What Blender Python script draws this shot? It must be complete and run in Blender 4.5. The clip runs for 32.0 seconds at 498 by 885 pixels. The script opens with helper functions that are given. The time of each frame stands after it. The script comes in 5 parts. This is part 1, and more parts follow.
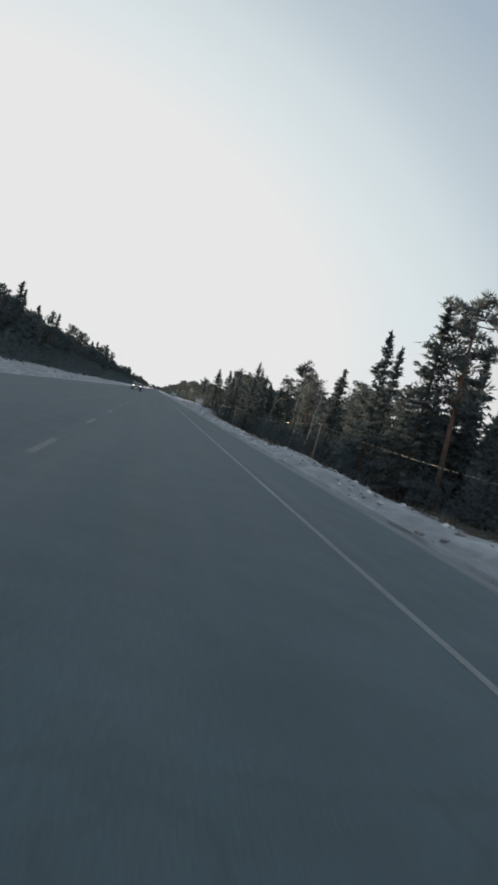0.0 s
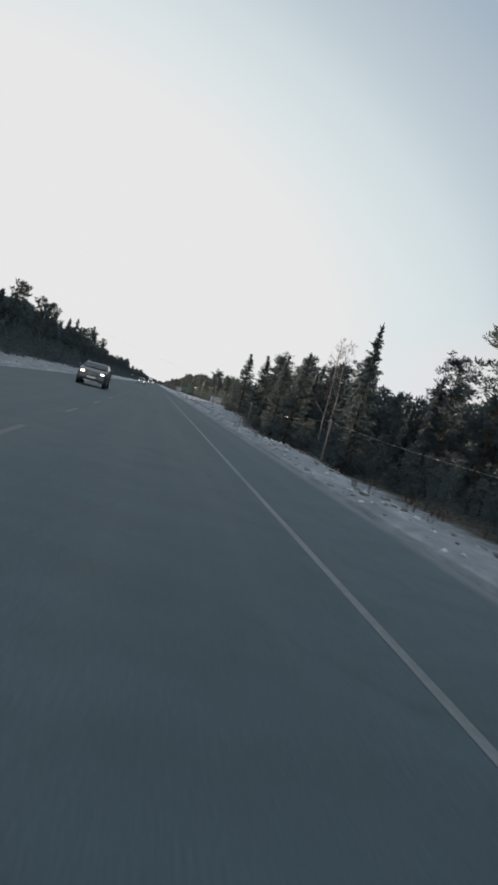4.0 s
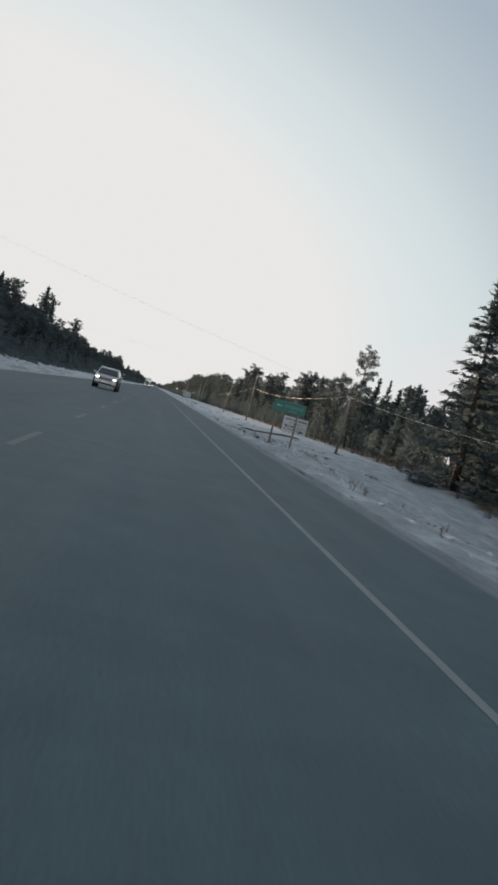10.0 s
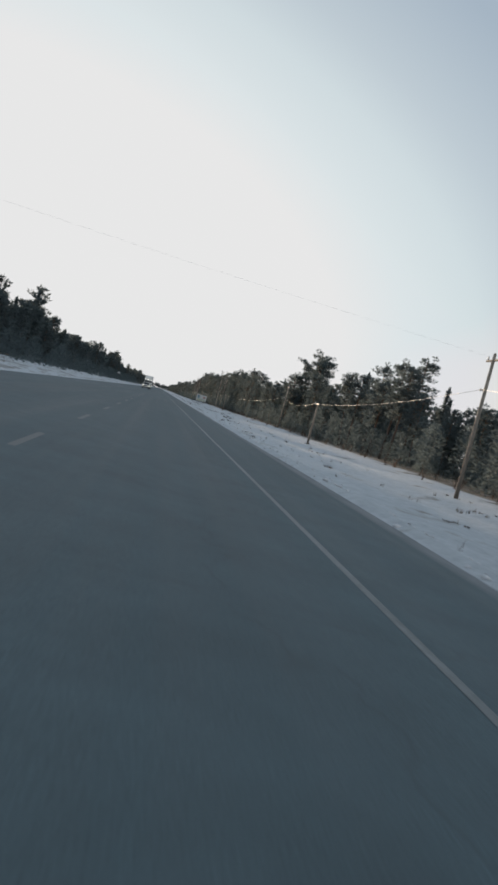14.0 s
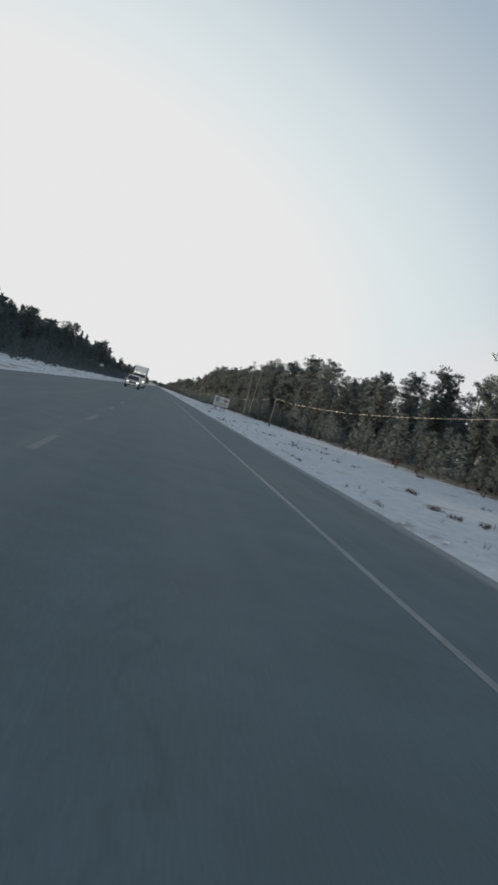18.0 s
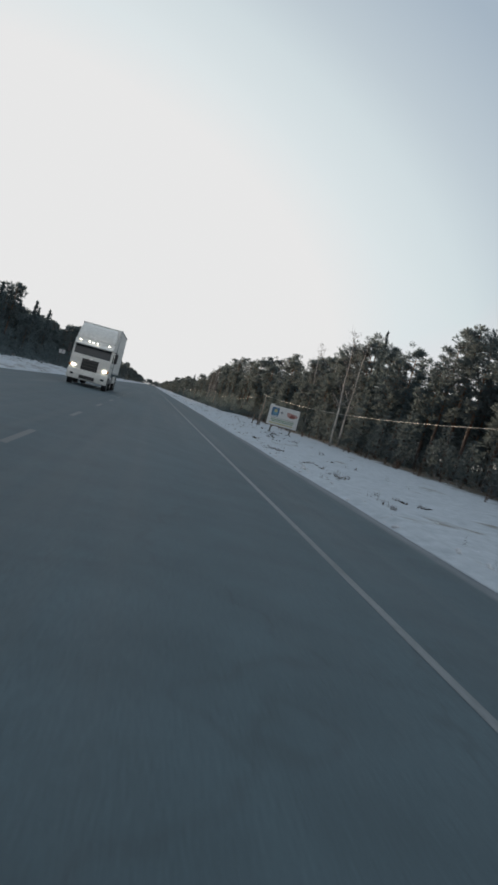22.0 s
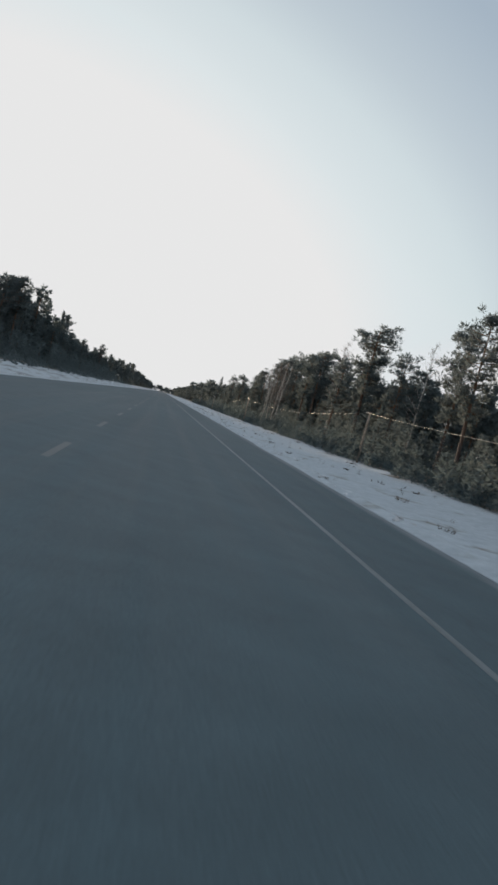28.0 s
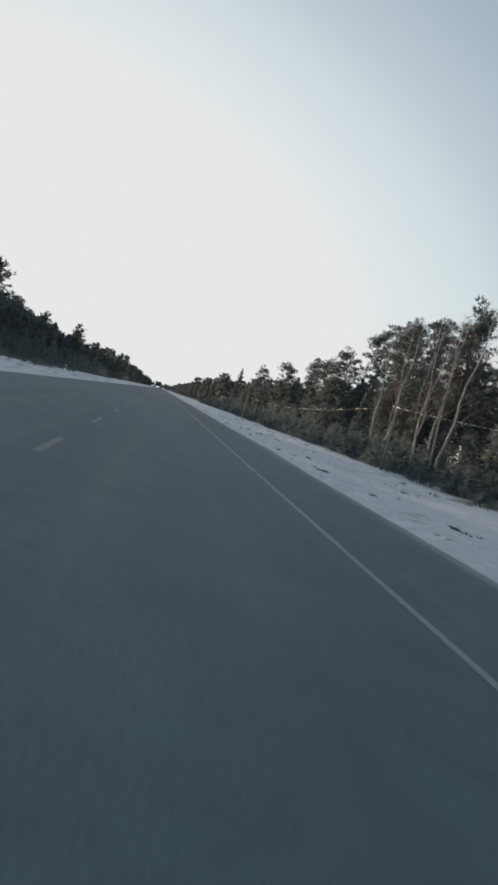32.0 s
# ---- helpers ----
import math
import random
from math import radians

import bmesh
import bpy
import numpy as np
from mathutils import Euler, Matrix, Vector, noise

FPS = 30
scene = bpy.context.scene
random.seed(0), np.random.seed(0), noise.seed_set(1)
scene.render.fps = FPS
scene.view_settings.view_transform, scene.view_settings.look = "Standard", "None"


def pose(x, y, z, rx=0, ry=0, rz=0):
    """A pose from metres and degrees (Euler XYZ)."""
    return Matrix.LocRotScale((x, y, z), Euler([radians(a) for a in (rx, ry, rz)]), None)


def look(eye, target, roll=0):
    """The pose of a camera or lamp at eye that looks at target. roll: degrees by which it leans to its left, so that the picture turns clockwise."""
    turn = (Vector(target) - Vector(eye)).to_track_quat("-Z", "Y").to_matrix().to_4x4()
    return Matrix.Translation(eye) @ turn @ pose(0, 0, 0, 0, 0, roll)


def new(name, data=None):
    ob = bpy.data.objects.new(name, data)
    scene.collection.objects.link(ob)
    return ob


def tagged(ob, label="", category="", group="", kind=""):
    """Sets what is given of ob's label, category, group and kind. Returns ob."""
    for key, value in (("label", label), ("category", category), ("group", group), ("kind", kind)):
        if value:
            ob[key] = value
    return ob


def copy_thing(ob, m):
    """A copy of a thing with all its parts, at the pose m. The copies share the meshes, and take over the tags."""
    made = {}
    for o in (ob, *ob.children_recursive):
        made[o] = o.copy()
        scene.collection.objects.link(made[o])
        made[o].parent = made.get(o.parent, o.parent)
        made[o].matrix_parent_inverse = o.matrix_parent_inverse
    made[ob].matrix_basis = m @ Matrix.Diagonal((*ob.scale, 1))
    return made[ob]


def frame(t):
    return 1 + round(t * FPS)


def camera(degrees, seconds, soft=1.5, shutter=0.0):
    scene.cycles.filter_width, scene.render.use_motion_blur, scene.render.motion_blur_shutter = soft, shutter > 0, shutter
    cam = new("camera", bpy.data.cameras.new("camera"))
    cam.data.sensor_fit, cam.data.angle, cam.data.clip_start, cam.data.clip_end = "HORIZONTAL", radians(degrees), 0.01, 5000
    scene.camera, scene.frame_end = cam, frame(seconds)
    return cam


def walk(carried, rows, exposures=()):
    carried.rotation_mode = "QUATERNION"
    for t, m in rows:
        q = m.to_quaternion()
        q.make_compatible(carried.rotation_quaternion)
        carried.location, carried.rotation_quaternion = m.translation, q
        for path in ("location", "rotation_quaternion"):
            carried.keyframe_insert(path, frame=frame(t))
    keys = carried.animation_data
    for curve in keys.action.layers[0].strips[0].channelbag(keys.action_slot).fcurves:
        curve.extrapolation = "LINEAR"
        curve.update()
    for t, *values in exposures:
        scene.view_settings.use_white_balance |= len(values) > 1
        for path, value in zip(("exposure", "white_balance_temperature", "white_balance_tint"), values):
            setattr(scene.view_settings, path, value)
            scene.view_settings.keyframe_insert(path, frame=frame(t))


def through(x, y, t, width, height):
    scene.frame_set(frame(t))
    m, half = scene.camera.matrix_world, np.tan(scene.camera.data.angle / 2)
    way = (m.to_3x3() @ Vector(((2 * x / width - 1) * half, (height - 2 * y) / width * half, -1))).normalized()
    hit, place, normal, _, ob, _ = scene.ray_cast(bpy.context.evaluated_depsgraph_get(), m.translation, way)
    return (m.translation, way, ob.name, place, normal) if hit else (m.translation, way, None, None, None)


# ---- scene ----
# ---- camera and its way along the lane ----
EDGE = 3.68          # edge line, metres right of the centre line
SPEED = 24.0         # metres a second
EYE = 1.24           # the lens above the asphalt
cam = camera(37.5, 32.0, soft=3.0, shutter=0.12)

# seconds, distance from the edge line, yaw, pitch and lean
LANE = [
    (0.0, 2.40, -8.14, -2.14, 15.0), (1.0, 2.23, -8.21, -2.27, 15.0), (2.0, 2.08, -8.26, -2.33, 15.0),
    (3.0, 1.90, -8.23, -2.45, 15.0), (4.5, 1.85, -8.02, -2.60, 15.0), (6.0, 1.81, -7.65, -2.62, 15.0),
    (7.0, 1.98, -7.54, -2.47, 15.0), (8.0, 2.17, -7.70, -2.36, 15.0), (9.0, 2.24, -7.94, -2.33, 15.0),
    (10.0, 2.13, -8.12, -2.34, 15.0), (11.0, 2.06, -8.29, -2.37, 15.0), (12.0, 1.94, -8.29, -2.30, 15.0),
    (13.0, 1.90, -8.00, -2.28, 15.0), (14.0, 2.10, -7.81, -2.32, 15.0), (15.5, 2.24, -7.83, -2.43, 15.0),
    (17.0, 2.37, -7.96, -2.45, 15.0), (18.0, 2.38, -8.04, -2.42, 15.0), (19.0, 2.34, -8.06, -2.46, 15.0),
    (20.0, 2.34, -8.14, -2.46, 15.0), (21.0, 2.32, -8.34, -2.44, 15.0), (22.0, 2.09, -8.42, -2.39, 15.0),
    (23.0, 2.03, -8.33, -2.31, 15.0), (24.0, 1.98, -8.03, -2.19, 15.0), (25.0, 2.10, -7.62, -2.16, 15.0),
    (26.0, 2.26, -7.47, -2.19, 15.0), (27.5, 2.45, -7.50, -2.12, 15.0), (29.0, 2.54, -7.71, -2.13, 15.0),
    (30.0, 2.41, -7.79, -2.25, 15.0), (31.0, 2.37, -7.73, -2.33, 15.0), (32.0, 2.39, -7.67, -2.33, 15.0),
]


def lens_pose(t, gap, yaw, pitch, lean):
    eye = Vector((EDGE - gap, SPEED * t, EYE))
    way = Euler((radians(90 + pitch), 0, radians(yaw))).to_matrix() @ Vector((0, 0, -1))
    return look(eye, eye + way, lean)


LIFT = 1.25          # exposure, in stops
# the picture warms when the sun strikes the windscreen: seconds and kelvin
GLARE = [(t, LIFT, k, 10) for t, k in ((0, 6500), (9.5, 6500), (10, 6620), (10.6, 6500), (16.5, 6500), (17, 6550), (17.6, 6500), (20.5, 6500), (21.2, 6530),
                                       (22, 6500), (22.5, 6650), (23, 6500), (24.5, 6500), (25, 6640), (25.5, 6500), (26, 6720), (26.5, 6450),
                                       (27.5, 6500), (29.8, 6500), (30.3, 6560), (30.6, 6500), (31.3, 6500), (31.6, 6560), (32, 6500))]
walk(cam, [(row[0], lens_pose(*row)) for row in LANE], exposures=GLARE)

# ---- daylight: a low winter sun behind the woods ahead on the left ----
SUN_AZ = -13.0       # degrees from the road's heading, left is negative
SUN_EL = 3.0
SKY_GAIN = 0.15
SKY_TOP = 0.80 / 2 ** LIFT / SKY_GAIN
world = bpy.data.worlds.new("winter_sky")
scene.world = world
world.use_nodes = True
wn, wl = world.node_tree.nodes, world.node_tree.links
wn.clear()
sky = wn.new("ShaderNodeTexSky")
sky.sky_type = "NISHITA"
sky.sun_disc = False
sky.sun_elevation = radians(SUN_EL)
sky.sun_rotation = radians(SUN_AZ)
sky.air_density, sky.dust_density, sky.ozone_density = 1.0, 1.6, 2.0
back = wn.new("ShaderNodeBackground")
back.inputs["Strength"].default_value = SKY_GAIN
wout = wn.new("ShaderNodeOutputWorld")
# a thin winter haze: white round the low sun, pale all along the horizon, bluer higher up
sun_way = Vector((math.sin(radians(SUN_AZ)) * math.cos(radians(SUN_EL)),
                  math.cos(radians(SUN_AZ)) * math.cos(radians(SUN_EL)), math.sin(radians(SUN_EL))))


def sky_ramp(value, stops):
    r = wn.new("ShaderNodeValToRGB")
    e = r.color_ramp.elements
    while len(e) < len(stops):
        e.new(0.5)
    for el, (p, c) in zip(e, stops):
        el.position, el.color = p, (*(SKY_TOP * v for v in c), 1)
    wl.new(value, r.inputs[0])
    return r.outputs[0]


def sky_mix(mode, fac, a, b):
    x = wn.new("ShaderNodeMix")
    x.data_type, x.blend_type = "RGBA", mode
    x.inputs[0].default_value = fac
    for sock, v in ((x.inputs[6], a), (x.inputs[7], b)):
        if isinstance(v, tuple):
            sock.default_value = (*v, 1)
        else:
            wl.new(v, sock)
    return x.outputs[2]


sky_way = wn.new("ShaderNodeTexCoord").outputs["Generated"]
apart = wn.new("ShaderNodeVectorMath")
apart.operation = "SUBTRACT"
apart.inputs[1].default_value = sun_way
wl.new(sky_way, apart.inputs[0])
# the glow spreads wider along the horizon than upwards
flat = wn.new("ShaderNodeVectorMath")
flat.operation = "MULTIPLY"
flat.inputs[1].default_value = (0.66, 0.66, 1.0)
wl.new(apart.outputs[0], flat.inputs[0])
reach = wn.new("ShaderNodeVectorMath")
reach.operation = "LENGTH"
wl.new(flat.outputs[0], reach.inputs[0])
aureole = sky_ramp(reach.outputs["Value"], [(0.0, (1, 1, 1)), (0.30, (1, 1, 1)), (0.36, (0.87, 0.96, 0.99)), (0.42, (0.79, 0.90, 0.94)),
                                            (0.47, (0.65, 0.755, 0.825)), (0.56, (0.47, 0.58, 0.69))])
height = wn.new("ShaderNodeSeparateXYZ")
wl.new(sky_way, height.inputs[0])
horizon = sky_ramp(height.outputs["Z"], [(0.0, (0.98, 0.95, 0.86)), (0.13, (0.90, 0.915, 0.88)), (0.24, (0.70, 0.80, 0.84)), (0.42, (0.47, 0.58, 0.69))])
# the sky facing the sun, out of view, is brightened to fill shaded trees
facing = wn.new("ShaderNodeVectorMath")
facing.operation = "DOT_PRODUCT"
facing.inputs[1].default_value = -sun_way
wl.new(sky_way, facing.inputs[0])
opposite = sky_ramp(facing.outputs["Value"], [(0.0, (0.47, 0.58, 0.69)), (1.0, (1.15, 1.17, 1.2))])
pale = wn.new("ShaderNodeHueSaturation")
pale.inputs["Saturation"].default_value = 0.48
wl.new(sky.outputs[0], pale.inputs["Color"])
clear = sky_mix("DARKEN", 1.0, pale.outputs[0], (SKY_TOP, SKY_TOP, SKY_TOP))
hazy = sky_mix("MIX", 0.85, clear, sky_mix("LIGHTEN", 1.0, sky_mix("LIGHTEN", 1.0, aureole, horizon), opposite))
wl.new(hazy, back.inputs["Color"])
wl.new(back.outputs[0], wout.inputs["Surface"])

sun_data = bpy.data.lights.new("sun", "SUN")
sun_data.energy, sun_data.angle, sun_data.color = 2.6, radians(0.6), (1.0, 0.74, 0.52)
sun = new("sun", sun_data)
sun.matrix_world = look(sun_way * 100, (0, 0, 0))


# ---- materials ----
def material(name, rough=0.8, metal=0.0):
    m = bpy.data.materials.new(name)
    m.use_nodes = True
    n, l = m.node_tree.nodes, m.node_tree.links
    b = n["Principled BSDF"]
    b.inputs["Roughness"].default_value = rough
    b.inputs["Metallic"].default_value = metal
    return m, n, l, b


def coords(n, l, scale=(1, 1, 1), world_space=False):
    if world_space:
        g = n.new("ShaderNodeNewGeometry").outputs["Position"]
    else:
        g = n.new("ShaderNodeTexCoord").outputs["Object"]
    mp = n.new("ShaderNodeMapping")
    mp.inputs["Scale"].default_value = scale
    l.new(g, mp.inputs["Vector"])
    return mp.outputs[0]


def noise_tex(n, l, vec, scale, detail=4.0, rough=0.55):
    t = n.new("ShaderNodeTexNoise")
    t.inputs["Scale"].default_value = scale
    t.inputs["Detail"].default_value = detail
    t.inputs["Roughness"].default_value = rough
    l.new(vec, t.inputs["Vector"])
    return t.outputs["Fac"]


def ramp(n, l, fac, stops):
    r = n.new("ShaderNodeValToRGB")
    e = r.color_ramp.elements
    while len(e) < len(stops):
        e.new(0.5)
    for el, (p, c) in zip(e, stops):
        el.position, el.color = p, (*c, 1) if len(c) == 3 else c
    l.new(fac, r.inputs[0])
    return r.outputs[0]


def mix(n, l, fac, a, b, mode="MIX"):
    x = n.new("ShaderNodeMix")
    x.data_type, x.blend_type = "RGBA", mode
    for sock, v in ((x.inputs[0], fac), (x.inputs[6], a), (x.inputs[7], b)):
        if isinstance(v, (int, float)):
            sock.default_value = v
        elif isinstance(v, tuple):
            sock.default_value = (*v, 1)
        else:
            l.new(v, sock)
    return x.outputs[2]


def bump(n, l, b, height, strength=0.3, dist=0.02):
    k = n.new("ShaderNodeBump")
    k.inputs["Strength"].default_value = strength
    k.inputs["Distance"].default_value = dist
    l.new(height, k.inputs["Height"])
    l.new(k.outputs[0], b.inputs["Normal"])


def plain(name, c, rough=0.6, metal=0.0, vary=0.15, scale=6.0):
    """A painted or moulded surface with faint dirt at two scales."""
    m, n, l, b = material(name, rough, metal)
    v = coords(n, l)
    f = noise_tex(n, l, v, scale, 6)
    g = noise_tex(n, l, v, scale * 9, 3)
    lo = tuple(x * (1 - vary) for x in c)
    hi = tuple(min(1, x * (1 + vary * 0.5)) for x in c)
    col = ramp(n, l, f, [(0.3, lo), (0.7, hi)])
    col = mix(n, l, 0.12, col, ramp(n, l, g, [(0.4, lo), (0.6, hi)]))
    l.new(col, b.inputs["Base Color"])
    return m


def glow(name, c, strength):
    m, n, l, b = material(name, 0.2)
    b.inputs["Base Color"].default_value = (*c, 1)
    b.inputs["Emission Color"].default_value = (*c, 1)
    b.inputs["Emission Strength"].default_value = strength
    return m


def foliage(name, dark, light, through=0.25):
    m, n, l, b = material(name, 0.75)
    oi = n.new("ShaderNodeObjectInfo")
    geo = n.new("ShaderNodeNewGeometry")
    c1 = ramp(n, l, geo.outputs["Random Per Island"], [(0.0, dark), (1.0, light)])
    c2 = ramp(n, l, oi.outputs["Random"], [(0.0, (0.88, 0.9, 0.9)), (1.0, (1.1, 1.06, 1.04))])
    col = mix(n, l, 1.0, c1, c2, "MULTIPLY")
    l.new(col, b.inputs["Base Color"])
    b.inputs["Specular IOR Level"].default_value = 0.2
    tr = n.new("ShaderNodeBsdfTranslucent")
    l.new(mix(n, l, 1.0, col, (1.12, 1.16, 1.12), "MULTIPLY"), tr.inputs["Color"])
    ms = n.new("ShaderNodeMixShader")
    ms.inputs[0].default_value = through
    l.new(b.outputs[0], ms.inputs[1])
    l.new(tr.outputs[0], ms.inputs[2])
    l.new(ms.outputs[0], n["Material Output"].inputs["Surface"])
    return m


def bark(name, low, high, z0, z1, marks=False):
    m, n, l, b = material(name, 0.9)
    v = coords(n, l, (1, 1, 0.25))
    f = noise_tex(n, l, v, 9.0, 8, 0.7)
    tc = n.new("ShaderNodeTexCoord")
    sx = n.new("ShaderNodeSeparateXYZ")
    l.new(tc.outputs["Object"], sx.inputs[0])
    mr = n.new("ShaderNodeMapRange")
    mr.inputs["From Min"].default_value, mr.inputs["From Max"].default_value = z0, z1
    l.new(sx.outputs["Z"], mr.inputs["Value"])
    base = mix(n, l, mr.outputs[0], low, high)
    col = mix(n, l, 1.0, base, ramp(n, l, f, [(0.3, (0.45, 0.45, 0.45)), (0.7, (1.15, 1.15, 1.15))]), "MULTIPLY")
    if marks:
        v2 = coords(n, l, (1, 1, 5))
        k = noise_tex(n, l, v2, 3.0, 3)
        col = mix(n, l, ramp(n, l, k, [(0.58, (0, 0, 0)), (0.64, (1, 1, 1))]), col, (0.03, 0.028, 0.025))
    l.new(col, b.inputs["Base Color"])
    bump(n, l, b, f, 0.5, 0.03)
    return m


def asphalt_material():
    m, n, l, b = material("asphalt", 0.75)
    b.inputs["Specular IOR Level"].default_value = 0.45
    v = coords(n, l, (1, 1, 1), True)
    fine = noise_tex(n, l, v, 55.0, 3, 0.7)
    mid = noise_tex(n, l, v, 1.1, 6, 0.6)
    streak = noise_tex(n, l, coords(n, l, (1.6, 0.02, 1), True), 1.0, 5, 0.6)
    big = noise_tex(n, l, coords(n, l, (0.25, 0.03, 1), True), 1.0, 3)
    col = ramp(n, l, streak, [(0.3, (0.039, 0.063, 0.076)), (0.55, (0.049, 0.078, 0.093)), (0.75, (0.066, 0.100, 0.116))])
    col = mix(n, l, 0.35, col, ramp(n, l, big, [(0.35, (0.036, 0.058, 0.069)), (0.7, (0.068, 0.102, 0.117))]))
    col = mix(n, l, 1.0, col, ramp(n, l, mid, [(0.3, (1.0, 1.0, 1.0)), (0.7, (1.3, 1.3, 1.3))]), "MULTIPLY")
    col = mix(n, l, 1.0, col, ramp(n, l, fine, [(0.3, (0.72, 0.72, 0.72)), (0.72, (1.3, 1.3, 1.3))]), "MULTIPLY")
    # sealed cracks run across here and there
    w = n.new("ShaderNodeTexVoronoi")
    w.feature = "DISTANCE_TO_EDGE"
    w.inputs["Scale"].default_value = 0.22
    wob = n.new("ShaderNodeVectorMath")
    wob.operation = "ADD"
    nz = n.new("ShaderNodeTexNoise")
    nz.inputs["Scale"].default_value = 1.3
    l.new(v, nz.inputs["Vector"])
    l.new(v, wob.inputs[0])
    l.new(nz.outputs["Color"], wob.inputs[1])
    l.new(wob.outputs[0], w.inputs["Vector"])
    crack = ramp(n, l, w.outputs["Distance"], [(0.0, (1, 1, 1)), (0.006, (0, 0, 0))])
    col = mix(n, l, mix(n, l, 1.0, crack, (0.22, 0.22, 0.22), "MULTIPLY"), col, (0.025, 0.026, 0.028))
    # dry salt and packed frost towards the edges of the pavement
    sx = n.new("ShaderNodeSeparateXYZ")
    l.new(v, sx.inputs[0])
    mr = n.new("ShaderNodeMapRange")
    mr.inputs["From Min"].default_value, mr.inputs["From Max"].default_value = 5.50, 5.68
    l.new(sx.outputs["X"], mr.inputs["Value"])
    sp = n.new("ShaderNodeMath")
    sp.operation = "MULTIPLY"
    l.new(mr.outputs[0], sp.inputs[0])
    l.new(ramp(n, l, noise_tex(n, l, coords(n, l, (1.2, 0.25, 1), True), 1.6, 8, 0.65), [(0.30, (0.25, 0.25, 0.25)), (0.52, (1, 1, 1))]), sp.inputs[1])
    col = mix(n, l, sp.outputs[0], col, (0.155, 0.172, 0.187))
    l.new(col, b.inputs["Base Color"])
    l.new(ramp(n, l, streak, [(0.3, (0.66, 0.66, 0.66)), (0.7, (0.85, 0.85, 0.85))]), b.inputs["Roughness"])
    bump(n, l, b, fine, 0.35, 0.006)
    return m


def ground_material():
    m, n, l, b = material("snowy_ground", 0.85)
    v = coords(n, l, (1, 1, 1), True)
    big = noise_tex(n, l, v, 0.35, 6, 0.6)
    mid = noise_tex(n, l, v, 2.2, 6, 0.65)
    fine = noise_tex(n, l, v, 22.0, 4, 0.6)
    snow = ramp(n, l, mid, [(0.3, (0.342, 0.385, 0.425)), (0.65, (0.478, 0.525, 0.567))])
    snow = mix(n, l, ramp(n, l, fine, [(0.62, (0, 0, 0)), (0.75, (0.45, 0.45, 0.45))]), snow, (0.28, 0.26, 0.23))
    litter = ramp(n, l, fine, [(0.3, (0.035, 0.030, 0.022)), (0.7, (0.11, 0.095, 0.065))])
    sx = n.new("ShaderNodeSeparateXYZ")
    l.new(v, sx.inputs[0])
    ab = n.new("ShaderNodeMath")
    ab.operation = "ABSOLUTE"
    l.new(sx.outputs["X"], ab.inputs[0])
    ad = n.new("ShaderNodeMath")
    ad.operation = "MULTIPLY_ADD"
    l.new(big, ad.inputs[0])
    ad.inputs[1].default_value = 9.0
    l.new(ab.outputs[0], ad.inputs[2])
    # the brush comes nearer to the road on the last stretch
    last = n.new("ShaderNodeMapRange")
    last.inputs["From Min"].default_value, last.inputs["From Max"].default_value = 690, 705
    last.inputs["To Max"].default_value = 4.2
    l.new(sx.outputs["Y"], last.inputs["Value"])
    edge = n.new("ShaderNodeMath")
    edge.operation = "ADD"
    l.new(ad.outputs[0], edge.inputs[0])
    l.new(last.outputs[0], edge.inputs[1])
    wood = n.new("ShaderNodeMapRange")
    wood.inputs["From Min"].default_value, wood.inputs["From Max"].default_value = 28.0, 30.0
    l.new(edge.outputs[0], wood.inputs["Value"])
    dirty = n.new("ShaderNodeMapRange")
    dirty.inputs["From Min"].default_value, dirty.inputs["From Max"].default_value = 6.22, 6.17
    wet = n.new("ShaderNodeMath")
    wet.operation = "MULTIPLY_ADD"
    l.new(noise_tex(n, l, coords(n, l, (1, 0.12, 1), True), 1.2, 4, 0.6), wet.inputs[0])
    wet.inputs[1].default_value = 0.9
    l.new(ab.outputs[0], wet.inputs[2])
    l.new(wet.outputs[0], dirty.inputs["Value"])
    dm = n.new("ShaderNodeMath")
    dm.operation = "MULTIPLY"
    l.new(dirty.outputs[0], dm.inputs[0])
    l.new(ramp(n, l, mid, [(0.25, (0.35, 0.35, 0.35)), (0.5, (0.95, 0.95, 0.95))]), dm.inputs[1])
    # grey spray from the traffic on the first stretch, where the snow is older
    old = n.new("ShaderNodeMapRange")
    old.inputs["From Min"].default_value, old.inputs["From Max"].default_value = 385, 250
    old.inputs["To Max"].default_value = 0.85
    l.new(sx.outputs["Y"], old.inputs["Value"])
    side = noise_tex(n, l, coords(n, l, (1.0, 0.3, 1), True), 1.3, 6, 0.7)
    grey = ramp(n, l, side, [(0.34, (0.13, 0.147, 0.16)), (0.52, (0.225, 0.25, 0.27)), (0.66, (0.36, 0.39, 0.415))])
    snow = mix(n, l, old.outputs[0], snow, grey)
    # wet grit where the snow meets the asphalt
    snow = mix(n, l, dm.outputs[0], snow, (0.09, 0.095, 0.1))
    # long bare streaks of dead grass and soil: beside the signs, and on the far verge
    long_ = noise_tex(n, l, coords(n, l, (0.9, 0.13, 1), True), 1.0, 6, 0.62)

    def between(sock, a, b, c, d):
        up, down = n.new("ShaderNodeMapRange"), n.new("ShaderNodeMapRange")
        for node, lo, hi in ((up, a, b), (down, d, c)):
            node.inputs["From Min"].default_value, node.inputs["From Max"].default_value = lo, hi
            l.new(sock, node.inputs["Value"])
        return mix(n, l, 1.0, up.outputs[0], down.outputs[0], "MULTIPLY")

